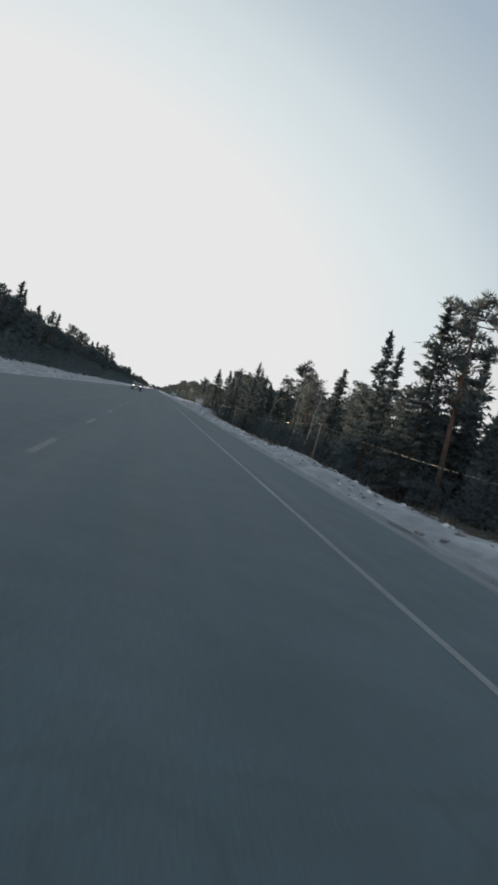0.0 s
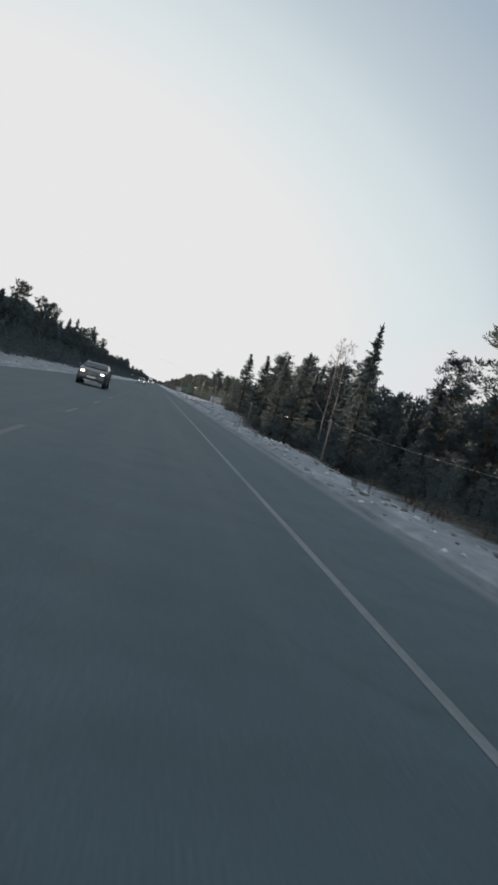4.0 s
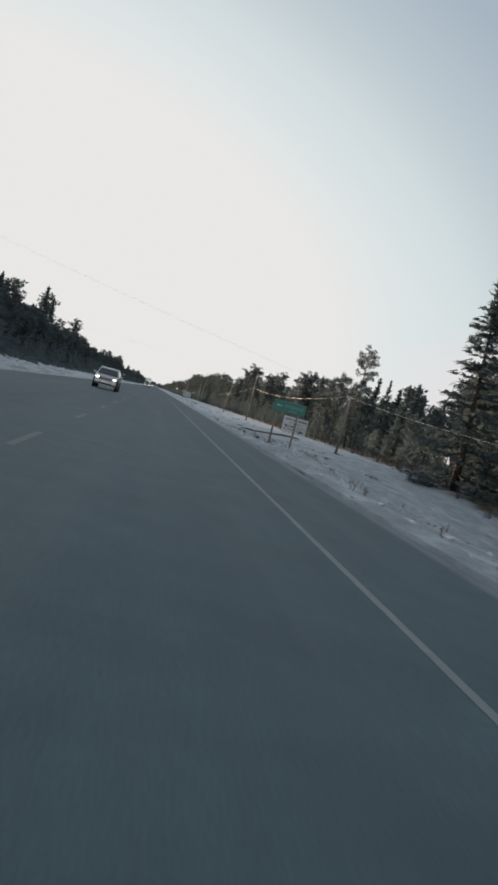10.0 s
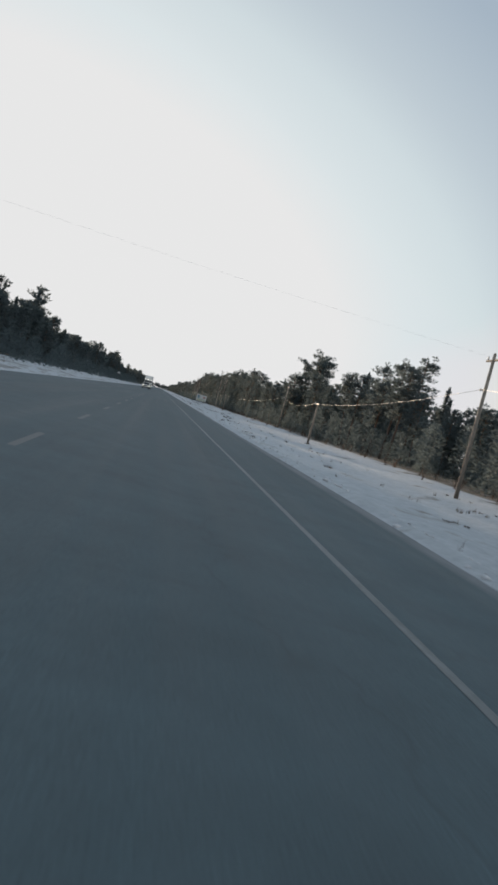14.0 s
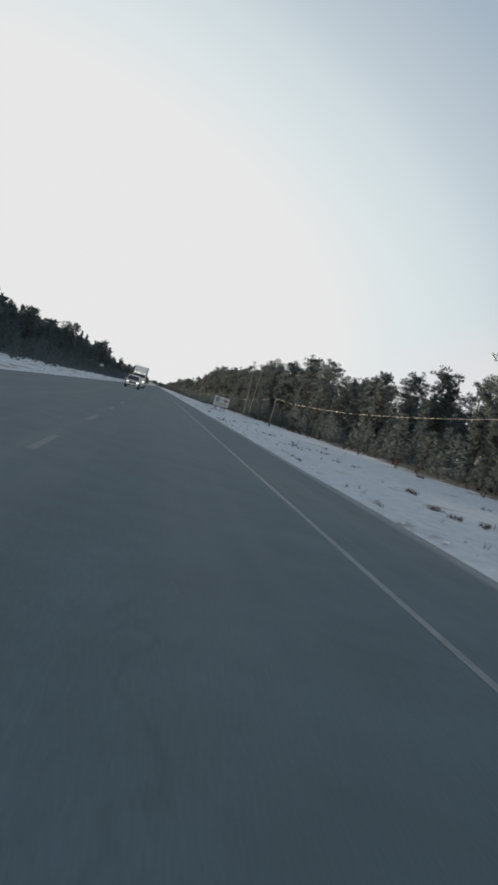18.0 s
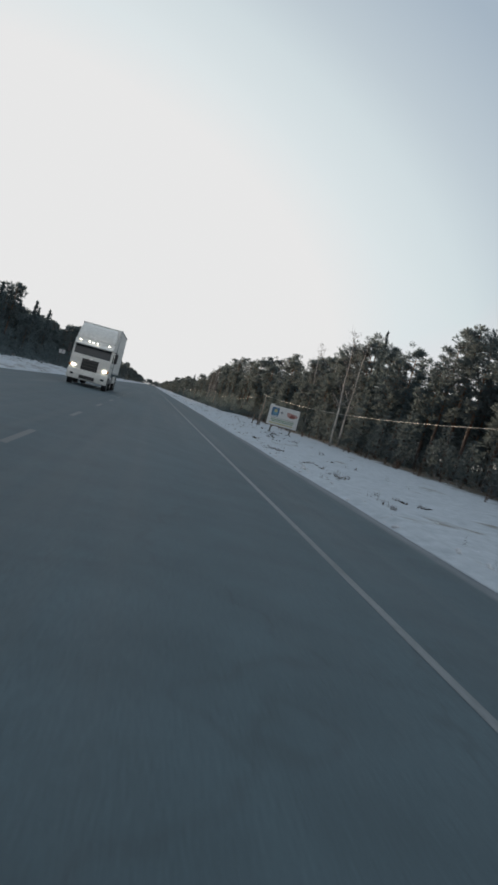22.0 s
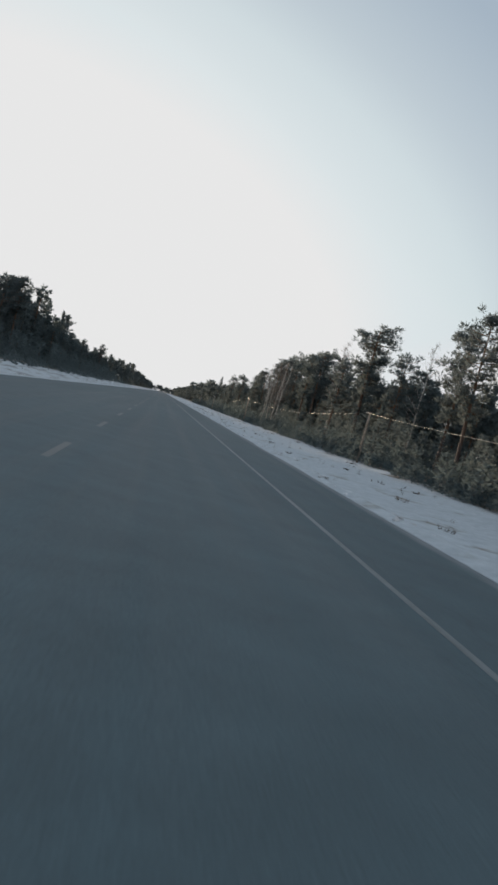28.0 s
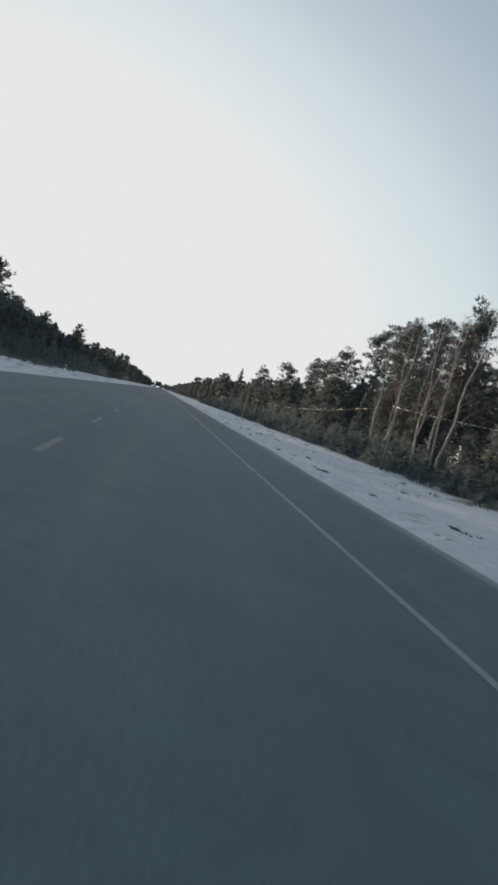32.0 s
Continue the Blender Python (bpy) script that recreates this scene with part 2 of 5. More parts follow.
    near_signs = mix(n, l, 1.0, between(sx.outputs["Y"], 268, 284, 318, 332), between(sx.outputs["X"], 7.6, 9.2, 14.0, 17.0), "MULTIPLY")
    streaks = mix(n, l, 1.0, near_signs, ramp(n, l, long_, [(0.50, (0, 0, 0)), (0.57, (0.65, 0.65, 0.65))]), "MULTIPLY")
    snow = mix(n, l, streaks, snow, mix(n, l, ramp(n, l, fine, [(0.35, (0, 0, 0)), (0.6, (1, 1, 1))]), (0.06, 0.058, 0.055), (0.16, 0.155, 0.15)))
    far_side = mix(n, l, 1.0, between(sx.outputs["X"], -24, -20, -8.2, -7.0), ramp(n, l, long_, [(0.50, (0, 0, 0)), (0.60, (0.75, 0.75, 0.75))]), "MULTIPLY")
    snow = mix(n, l, far_side, snow, (0.17, 0.165, 0.16))
    patch = ramp(n, l, big, [(0.60, (0, 0, 0)), (0.70, (0.8, 0.8, 0.8))])
    col = mix(n, l, patch, snow, mix(n, l, 0.5, litter, (0.22, 0.18, 0.12)))
    col = mix(n, l, wood.outputs[0], col, mix(n, l, ramp(n, l, mid, [(0.55, (0, 0, 0)), (0.68, (0.8, 0.8, 0.8))]), litter, (0.5, 0.52, 0.55)))
    l.new(col, b.inputs["Base Color"])
    h = n.new("ShaderNodeMath")
    h.operation = "MULTIPLY_ADD"
    l.new(fine, h.inputs[0])
    h.inputs[1].default_value = 0.25
    l.new(mid, h.inputs[2])
    bump(n, l, b, h.outputs[0], 0.6, 0.12)
    return m


def worn_paint(name, c):
    m, n, l, b = material(name, 0.6)
    v = coords(n, l, (1, 1, 1), True)
    f = noise_tex(n, l, v, 14.0, 8, 0.7)
    g = noise_tex(n, l, coords(n, l, (2, 0.15, 1), True), 2.0, 5, 0.6)
    wear = ramp(n, l, mix(n, l, 0.5, f, g), [(0.44, (1, 1, 1)), (0.62, (0.0, 0.0, 0.0))])
    l.new(mix(n, l, wear, (0.085, 0.10, 0.105), c), b.inputs["Base Color"])
    return m


M_ASPHALT = asphalt_material()
M_GROUND = ground_material()
M_LINE = worn_paint("road_paint", (0.165, 0.185, 0.195))
# needles lightened and greyed: a veil of haze is put into their colour
M_HAZED_SPRUCE = foliage("hazed_spruce_needles", (0.088, 0.114, 0.126), (0.112, 0.140, 0.150), 0.5)
M_HAZED_PINE = foliage("hazed_pine_needles", (0.092, 0.114, 0.122), (0.116, 0.140, 0.146), 0.5)
M_TWIG = foliage("bare_twigs", (0.06, 0.04, 0.03), (0.15, 0.10, 0.08), 0.1)
M_GRASS = foliage("dry_grass", (0.07, 0.058, 0.042), (0.19, 0.155, 0.105), 0.15)
M_BARK = bark("spruce_bark", (0.06, 0.045, 0.035), (0.09, 0.07, 0.055), 0, 10)
M_PBARK = bark("pine_bark", (0.07, 0.055, 0.05), (0.19, 0.115, 0.075), 2, 8)
M_BIRCH = bark("birch_bark", (0.34, 0.32, 0.30), (0.56, 0.53, 0.49), 0, 3, True)
M_POLE = bark("weathered_pole_wood", (0.20, 0.17, 0.14), (0.30, 0.27, 0.23), 0, 6)
M_CLOD = plain("packed_snow", (0.58, 0.60, 0.63), 0.8, 0, 0.4, 0.6)
M_DIRTY = plain("dirty_ice", (0.24, 0.245, 0.255), 0.7, 0, 0.6, 0.7)
M_WIRE = plain("aluminium_wire", (0.55, 0.56, 0.57), 0.4, 0.9)
# sheath painted pale to stand in for low sun that does not reach it
M_CABLE = plain("sunlit_tone_sheath", (0.52, 0.50, 0.46), 0.5)
M_FADED = worn_paint("faded_road_paint", (0.079, 0.097, 0.105))
M_MAT = foliage("dead_grass", (0.05, 0.042, 0.035), (0.13, 0.10, 0.075), 0.1)
M_STEEL = plain("galvanised_steel", (0.45, 0.46, 0.47), 0.45, 0.8)
M_RUST = plain("dark_painted_steel", (0.09, 0.085, 0.08), 0.6, 0.3)
M_WHITE = plain("white_sheet", (0.78, 0.78, 0.76), 0.5)
M_GREEN = plain("green_sign_sheet", (0.045, 0.175, 0.150), 0.45)
M_LETTER = plain("dim_lettering", (0.11, 0.26, 0.22), 0.5)
M_ARROW = plain("pale_arrow_print", (0.24, 0.42, 0.36), 0.5)
M_SHEET = plain("weathered_white_sheet", (0.56, 0.575, 0.57), 0.5)
M_GREYINK = plain("grey_print", (0.24, 0.25, 0.25), 0.5)
M_SKYBLUE = plain("pale_blue_print", (0.12, 0.26, 0.36), 0.5)
M_DEEPRED = plain("dark_red_print", (0.22, 0.07, 0.06), 0.5, 0, 0.5, 4)
M_INK = plain("dark_lettering", (0.09, 0.095, 0.12), 0.5)
M_RED = plain("dull_purple_lettering", (0.15, 0.105, 0.125), 0.5)
M_SOIL = plain("bare_soil", (0.07, 0.055, 0.04), 0.9, 0, 0.5, 2.0)
M_BLUE = plain("blue_print", (0.05, 0.13, 0.23), 0.5)
M_LEAF = plain("green_print", (0.15, 0.26, 0.16), 0.5)
M_YELLOW = plain("yellow_print", (0.42, 0.40, 0.20), 0.5)
M_PINK = plain("reddish_print", (0.40, 0.24, 0.22), 0.5, 0, 0.5, 3)
M_CARGREY = plain("silver_car_paint", (0.42, 0.43, 0.44), 0.3, 0.5)
M_CARDARK = plain("dark_grey_car_paint", (0.10, 0.11, 0.12), 0.3, 0.3)
M_CARWHITE = plain("pale_grey_car_paint", (0.46, 0.45, 0.43), 0.3, 0.2)
M_TRUCK = plain("white_truck_paint", (0.66, 0.66, 0.63), 0.4)
M_BOX = plain("trailer_panel", (0.74, 0.74, 0.71), 0.45)
M_BLACK = plain("black_plastic", (0.02, 0.02, 0.022), 0.5)
M_TYRE = plain("tyre_rubber", (0.025, 0.025, 0.026), 0.85)
M_CHROME = plain("bright_metal", (0.6, 0.6, 0.6), 0.25, 1.0)
M_GLASS = plain("dark_glass", (0.025, 0.03, 0.035), 0.08)
M_LAMP = glow("headlight_glow", (1.0, 0.93, 0.78), 2.0)
M_AMBER = plain("amber_lens", (0.6, 0.22, 0.03), 0.25)


# ---- builders ----
def mesh_of(name, verts, faces, mat, smooth=False):
    me = bpy.data.meshes.new(name)
    if isinstance(faces, np.ndarray):
        nv, nf, k = len(verts), len(faces), faces.shape[1]
        me.vertices.add(nv)
        me.vertices.foreach_set("co", np.asarray(verts, np.float32).ravel())
        me.loops.add(nf * k)
        me.loops.foreach_set("vertex_index", faces.astype(np.int32).ravel())
        me.polygons.add(nf)
        me.polygons.foreach_set("loop_start", np.arange(0, nf * k, k, dtype=np.int32))
        me.update(calc_edges=True)
    else:
        me.from_pydata([tuple(map(float, v)) for v in verts], [], faces)
    me.materials.append(mat)
    if smooth:
        me.polygons.foreach_set("use_smooth", [True] * len(me.polygons))
    me.update()
    return me


def part(name, data, parent, label=""):
    ob = new(name, data)
    ob.parent = parent
    if label:
        ob["label"] = label
    return ob


def bm_mesh(name, bm, mat, smooth=False):
    me = bpy.data.meshes.new(name)
    bm.to_mesh(me)
    bm.free()
    me.materials.append(mat)
    if smooth:
        me.polygons.foreach_set("use_smooth", [True] * len(me.polygons))
    return me


def box(name, size, at, mat, bevel=0.0, rot=(0, 0, 0)):
    bm = bmesh.new()
    bmesh.ops.create_cube(bm, size=1)
    bmesh.ops.scale(bm, vec=size, verts=bm.verts)
    if bevel:
        bmesh.ops.bevel(bm, geom=bm.edges[:], offset=bevel, segments=2, affect="EDGES", profile=0.6)
    bmesh.ops.transform(bm, matrix=pose(*at, *rot), verts=bm.verts)
    return bm_mesh(name, bm, mat)


def tube(points, radii, sides=8):
    """Vertices and faces of a tapered tube along a line of points."""
    vs, fs = [], []
    pts = [Vector(p) for p in points]
    for i, p in enumerate(pts):
        d = (pts[min(i + 1, len(pts) - 1)] - pts[max(i - 1, 0)]).normalized()
        a = d.cross(Vector((0.3, 1, 0.1))).normalized()
        c = d.cross(a)
        for k in range(sides):
            w = 2 * math.pi * k / sides
            vs.append(p + (a * math.cos(w) + c * math.sin(w)) * radii[i])
    for i in range(len(pts) - 1):
        for k in range(sides):
            q = (k + 1) % sides
            fs.append((i * sides + k, i * sides + q, (i + 1) * sides + q, (i + 1) * sides + k))
    n0 = len(vs)
    fs.append(tuple(range(sides - 1, -1, -1)))
    fs.append(tuple(range(n0 - sides, n0)))
    return vs, fs


def merge(pieces):
    vs, fs = [], []
    for v, f in pieces:
        o = len(vs)
        vs.extend(v)
        fs.extend(tuple(i + o for i in q) for q in f)
    return vs, fs


def smoothstep(a, b, x):
    u = np.clip((x - a) / (b - a), 0, 1)
    return u * u * (3 - 2 * u)


GRID = np.random.RandomState(7).rand(256, 256)


def value_noise(x, y, s):
    x, y = np.asarray(x) / s, np.asarray(y) / s
    i, j = np.floor(x).astype(int), np.floor(y).astype(int)
    u, w = x - i, y - j
    u, w = u * u * (3 - 2 * u), w * w * (3 - 2 * w)
    g = lambda a, b: GRID[a % 256, b % 256]
    return (g(i, j) * (1 - u) + g(i + 1, j) * u) * (1 - w) + (g(i, j + 1) * (1 - u) + g(i + 1, j + 1) * u) * w - 0.5


ROAD_L, ROAD_R = -6.6, EDGE + 2.2


def ground_z(x, y):
    """Height of the ground: a high bank at first, a shallow snowy ditch further on."""
    x, y = np.asarray(x, float), np.asarray(y, float)
    low = smoothstep(258, 300, y)
    brow = ROAD_R + 1.3 + 0.9 * value_noise(x * 0, y, 23)
    bank = 0.06 - 3.1 * smoothstep(brow, brow + 5.5, x)
    ditch = np.interp(x, [ROAD_R, ROAD_R + 3.2, 14, 19, 30, 60], [0.0, -0.75, -0.75, -0.45, -0.1, 0.2])
    right = bank * (1 - low) + ditch * low
    left = np.interp(-x, [-ROAD_L, 9, 12.5, 16, 30, 60], [0.0, -0.35, -0.1, -0.15, -0.2, 0.1])
    z = np.where(x > 0, right, left)
    off = np.where(x > 0, x - ROAD_R, ROAD_L - x)
    near = smoothstep(0.1, 0.8, off)
    ridge = smoothstep(0.12, 0.42, off) * (1 - smoothstep(0.9, 2.2, off)) * (0.13 + 0.16 * value_noise(x * 0 + 9, y, 5) + 0.07 * value_noise(x, y, 0.9))
    rough = near * (0.22 * value_noise(x, y, 7.0) + 0.10 * value_noise(x, y, 1.7) + 0.07 * value_noise(x, y, 0.7))
    z = z + ridge + rough
    inside = (x > ROAD_L + 0.02) & (x < ROAD_R - 0.02)
    return np.where(inside, -0.25, z)


# ---- ground, road and markings ----
xs = np.concatenate([[-3000, -900, -300, -140, -80], np.arange(-60, -20, 4.0), np.arange(-20, ROAD_L, 0.9),
                     [ROAD_L, ROAD_L + 0.1, -2, 2, ROAD_R - 0.1, ROAD_R], np.arange(ROAD_R + 0.13, ROAD_R + 1.3, 0.13), np.arange(ROAD_R + 1.5, 14, 0.33),
                     np.arange(14, 26, 0.9), np.arange(26, 60, 3.5), [80, 140, 300, 900, 3000]])
ys = np.concatenate([[-600, -200, -80], np.arange(-30, 960, 1.1), np.arange(960, 1400, 4), np.arange(1400, 2400, 40), [2700, 3300]])
gx, gy = np.meshgrid(xs, ys)
gz = ground_z(gx, gy)
nx, ny = len(xs), len(ys)
me = bpy.data.meshes.new("ground")
quad = np.add.outer(np.arange(ny - 1) * nx, np.arange(nx - 1)).ravel()
faces = np.stack([quad, quad + 1, quad + nx + 1, quad + nx], 1)
me.from_pydata(np.stack([gx.ravel(), gy.ravel(), gz.ravel()], 1).tolist(), [], faces.tolist())
me.materials.append(M_GROUND)
me.polygons.foreach_set("use_smooth", [True] * len(me.polygons))
ground = tagged(new("ground", me), "snow-covered verge with dry grass and dark forest floor", "ground", kind="structure")

FAR = 2350.0
road_ys = np.concatenate([np.arange(-60, 1000, 2.0), np.arange(1000, FAR, 25), [FAR]])
rv, rf = [], []
for i, y in enumerate(road_ys):
    wr = 0.12 * float(value_noise(3.0, y, 3.1)) + 0.2 * float(value_noise(8.0, y, 17))
    wl_ = 0.2 * float(value_noise(31.0, y, 3.7))
    rv += [(ROAD_L + wl_, y, -0.2), (ROAD_L + wl_, y, 0.0), (-3.6, y, 0.03), (0, y, 0.05), (3.6, y, 0.03), (ROAD_R + wr, y, 0.0), (ROAD_R + wr, y, -0.2)]
    if i:
        o = (i - 1) * 7
        rf += [(o + k, o + k + 1, o + k + 8, o + k + 7) for k in range(6)]
road = tagged(new("road", mesh_of("road", rv, rf, M_ASPHALT)), "grey dry asphalt highway with frosty edges", "road", kind="structure")


def road_z(x):
    return float(np.interp(abs(x), [0, 3.6, 6.6], [0.05, 0.03, 0.0]))


def strip(name, x, w, y0, y1, step=3.0, paint=None):
    vs, fs = [], []
    n = max(1, int((y1 - y0) / step))
    for i in range(n + 1):
        y = y0 + (y1 - y0) * i / n
        vs += [(x - w / 2, y, road_z(x - w / 2) + 0.0025), (x + w / 2, y, road_z(x + w / 2) + 0.0025)]
        if i:
            fs.append((2 * i - 2, 2 * i - 1, 2 * i + 1, 2 * i))
    return mesh_of(name, vs, fs, paint or M_LINE)


part("edge_line", strip("edge_line", EDGE, 0.085, -50, FAR, 6.0), road, "worn white painted edge line")
dash = strip("lane_dash", 0, 0.11, 0, 2.5, 2.5, M_FADED)
for k in range(-4, 125):
    d = part("lane_dash", dash, road)
    d.location = (-0.05, 1.6 + 8 * k, 0)
# ---- the forest: kind, place and height of the trees that make its skyline ----
# s spruce, w wide spruce, n narrow spruce, p pine, f flat-topped pine, u broad pine with upswept limbs, l slender leafy pine, b birch
RIGHT_A = [
    ("p", 29, 65.4, 21.5), ("w", 27.1, 69.1, 19.8), ("s", 22.7, 70.7, 16.1), ("s", 25.6, 76.6, 15.7),
    ("p", 30.1, 83.0, 13.0), ("p", 26.7, 90.7, 12.0), ("p", 28.3, 95.6, 12.4), ("p", 29.9, 102.5, 12.8),
    ("w", 28.2, 108.8, 14.6), ("s", 30.1, 117.0, 14.0), ("b", 28.6, 124.7, 13.3), ("p", 29.4, 133.4, 14.2),
    ("b", 28.4, 136.3, 13.9), ("p", 31, 143.1, 15.5), ("b", 29.9, 148.9, 16.6), ("u", 32.4, 160.3, 18.8),
    ("p", 30.6, 166.6, 15.0), ("s", 23.9, 175.0, 17.2), ("s", 26.4, 181.1, 15.7), ("p", 29.1, 193.7, 15.2),
    ("b", 28.9, 205.9, 18.1), ("s", 24, 213.1, 15.6), ("b", 29.2, 212.0, 18.9), ("b", 30.8, 216.4, 18.4),
    ("p", 28.9, 231.5, 17.0), ("s", 25.1, 234.8, 16.1), ("s", 29.2, 237.8, 17.7), ("s", 31.2, 245.3, 16.5),
    ("p", 32.3, 254.2, 17.5), ("s", 29.8, 263.8, 16.7),
]
RIGHT_B = [
    ("p", 35.2, 274.5, 16.6), ("u", 30.8, 276.4, 18.5), ("w", 28.7, 287.2, 16.7), ("p", 31.4, 291.2, 15.0),
    ("w", 24.9, 292.3, 16.2), ("p", 34.8, 296.1, 17.1), ("p", 31.6, 307.9, 12.4), ("s", 29.5, 328.6, 9.7),
    ("l", 30.1, 341.4, 14.6), ("p", 28.3, 347.0, 10.5), ("p", 28.4, 351.8, 10.3), ("p", 29.2, 363.3, 10.4),
    ("p", 27.9, 372.4, 10.8), ("p", 30.1, 374.1, 11.5), ("p", 29.4, 375.2, 11.5), ("p", 29.2, 388.3, 10.9),
    ("s", 32, 388.1, 10.8), ("p", 27.6, 414.4, 10.8), ("p", 27.5, 416.6, 11.5), ("p", 31.2, 419.9, 13.0),
    ("p", 27.8, 437.3, 10.7), ("p", 32.9, 442.7, 13.5), ("p", 31.4, 478.4, 15.6), ("p", 32.1, 482.4, 16.0),
    ("p", 31.6, 486.5, 17.2), ("p", 27.6, 486.6, 11.8), ("p", 30.1, 489.6, 15.3),
]
RIGHT_C = [
    ("p", 32.6, 503.5, 11.0), ("p", 31.7, 507.5, 8.6), ("p", 28.6, 511.2, 10.3), ("p", 31.8, 519.2, 10.8),
    ("p", 28.5, 527.8, 10.3), ("p", 32.8, 532.9, 10.5), ("p", 27.8, 536.7, 10.2), ("p", 27.5, 550.6, 12.2),
    ("p", 28.1, 563.4, 13.0), ("p", 31.6, 568.4, 14.5), ("p", 30.7, 579.1, 14.8), ("p", 30.4, 580.1, 13.4),
    ("p", 31.8, 581.1, 15.8), ("p", 29.5, 584.0, 13.2), ("p", 29.5, 590.7, 14.0), ("p", 29.4, 593.5, 14.7),
    ("p", 29.1, 597.2, 13.8), ("p", 28.9, 606.7, 13.3), ("b", 23.6, 612.8, 14.0), ("n", 27.2, 614.0, 15.1),
    ("p", 31.5, 622.2, 14.7), ("b", 25.2, 615.7, 13.4), ("p", 29, 637.2, 15.6), ("p", 31.6, 641.9, 15.4),
    ("b", 28.8, 653.7, 15.7), ("p", 30.2, 661.0, 14.5), ("p", 29, 674.6, 14.2), ("p", 31, 684.7, 14.9),
    ("p", 28.4, 698.0, 13.5), ("p", 32.6, 700.5, 17.5), ("p", 31.8, 634.5, 17.0), ("p", 31.0, 629.5, 16.2),
    ("p", 31.4, 625.0, 14.5), ("p", 31.2, 645.5, 14.9), ("p", 30.4, 649.5, 14.3), ("p", 30.6, 656.0, 14.4),
    ("p", 31.4, 664.0, 14.8), ("p", 31.2, 669.0, 14.4),
]
RIGHT_D = [
    ("p", 29.4, 713.1, 16.1), ("p", 28.6, 717.9, 15.7), ("p", 33, 719.5, 16.9), ("p", 31.3, 724.4, 15.6),
    ("p", 27.3, 732.8, 15.5), ("p", 29.5, 743.0, 15.6), ("b", 30.4, 755.3, 15.2), ("p", 29.4, 760.7, 14.0),
    ("f", 27.7, 770.6, 18.2), ("n", 28, 771.4, 13.9), ("p", 29.6, 777.4, 13.7), ("p", 27.9, 786.8, 13.9),
    ("b", 28.8, 791.9, 17.2), ("b", 29.9, 794.9, 16.4), ("p", 31.4, 801.0, 15.8), ("p", 28.8, 806.4, 16.3),
    ("p", 27.8, 812.1, 16.1), ("p", 32.5, 818.7, 18.4),
    ("p", 30.4, 820.3, 17.1), ("p", 30.6, 827.0, 16.4), ("p", 29.8, 838.7, 18.0), ("p", 31.5, 841.7, 16.7), ("b", 25.6, 828.2, 15.1),
    ("b", 25.5, 831.3, 14.6), ("b", 24.6, 832.3, 14.3), ("p", 30, 847.9, 17.3), ("b", 26.9, 833.3, 15.2),
    ("p", 27.8, 854.0, 16.2), ("b", 26.2, 837.2, 14.8), ("b", 25.1, 842.2, 14.9),
]
RIGHT_E = [
    ("b", 27.8, 843.2, 15.9), ("p", 32.2, 866.1, 19.6), ("b", 27.7, 850.2, 15.8), ("b", 26.7, 853.3, 15.0),
    ("p", 33, 880.4, 19.4), ("p", 30, 883.5, 15.4), ("p", 28.2, 888.7, 12.6), ("p", 29.1, 898.0, 14.4),
    ("p", 32.1, 928.7, 16.6), ("p", 28.3, 933.2, 14.5), ("p", 29.9, 991.7, 16.0), ("s", 28.1, 1039.9, 16.4),
]
LEFT_A = [
    ("p", -29.9, 140.5, 13.2), ("s", -31, 161.3, 16.2), ("s", -32.5, 175.7, 15.8), ("s", -31.3, 191.6, 14.3),
    ("p", -30.5, 210.8, 14.9), ("s", -32, 231.7, 16.0), ("p", -31, 260.4, 15.7), ("p", -32.8, 299.4, 16.3), ("s", -34.9, 319.9, 15.2),
    ("p", -32, 321.5, 16.8), ("p", -29.5, 350.3, 12.5), ("s", -33, 367.3, 16.1), ("s", -31.5, 374.6, 16.9),
    ("s", -30.6, 382.2, 14.7), ("p", -32, 397.6, 15.7), ("s", -31, 436.5, 19.1), ("s", -31.2, 448.2, 17.7),
    ("p", -33.7, 455.9, 19.3), ("p", -33.7, 488.3, 15.0), ("s", -33.6, 529.2, 18.0), ("p", -34.2, 534.5, 18.8),
    ("p", -33.2, 556.5, 13.7), ("p", -33, 561.7, 14.1), ("p", -33.2, 620.6, 12.5), ("p", -33.6, 621.6, 12.7),
    ("s", -31.2, 678.4, 13.5), ("p", -30.7, 687.0, 15.1),
]
LEFT_B = [
    ("p", -33.1, 694.8, 15.1), ("s", -30.8, 718.7, 14.4), ("s", -32.5, 730.9, 13.6), ("s", -31.9, 750.0, 15.0),
    ("p", -29.1, 770.5, 13.2), ("p", -34.7, 784.6, 14.0), ("p", -32.9, 819.7, 16.2), ("p", -32.3, 825.8, 15.9),
    ("p", -30.5, 825.0, 16.6), ("p", -33.6, 830.1, 16.3), ("p", -33, 858.6, 18.9), ("s", -33.9, 861.1, 16.1),
    ("s", -32.9, 873.1, 17.1), ("s", -31.8, 895.0, 17.0), ("s", -32.9, 907.5, 17.0), ("p", -33.8, 913.4, 17.0),
    ("p", -33.4, 937.5, 13.4), ("p", -34, 977.6, 13.8), ("p", -31.1, 1028.8, 15.7), ("p", -31.1, 1033.5, 13.9),
]
SKYLINE = RIGHT_A + RIGHT_B + RIGHT_C + RIGHT_D + RIGHT_E + LEFT_A + LEFT_B


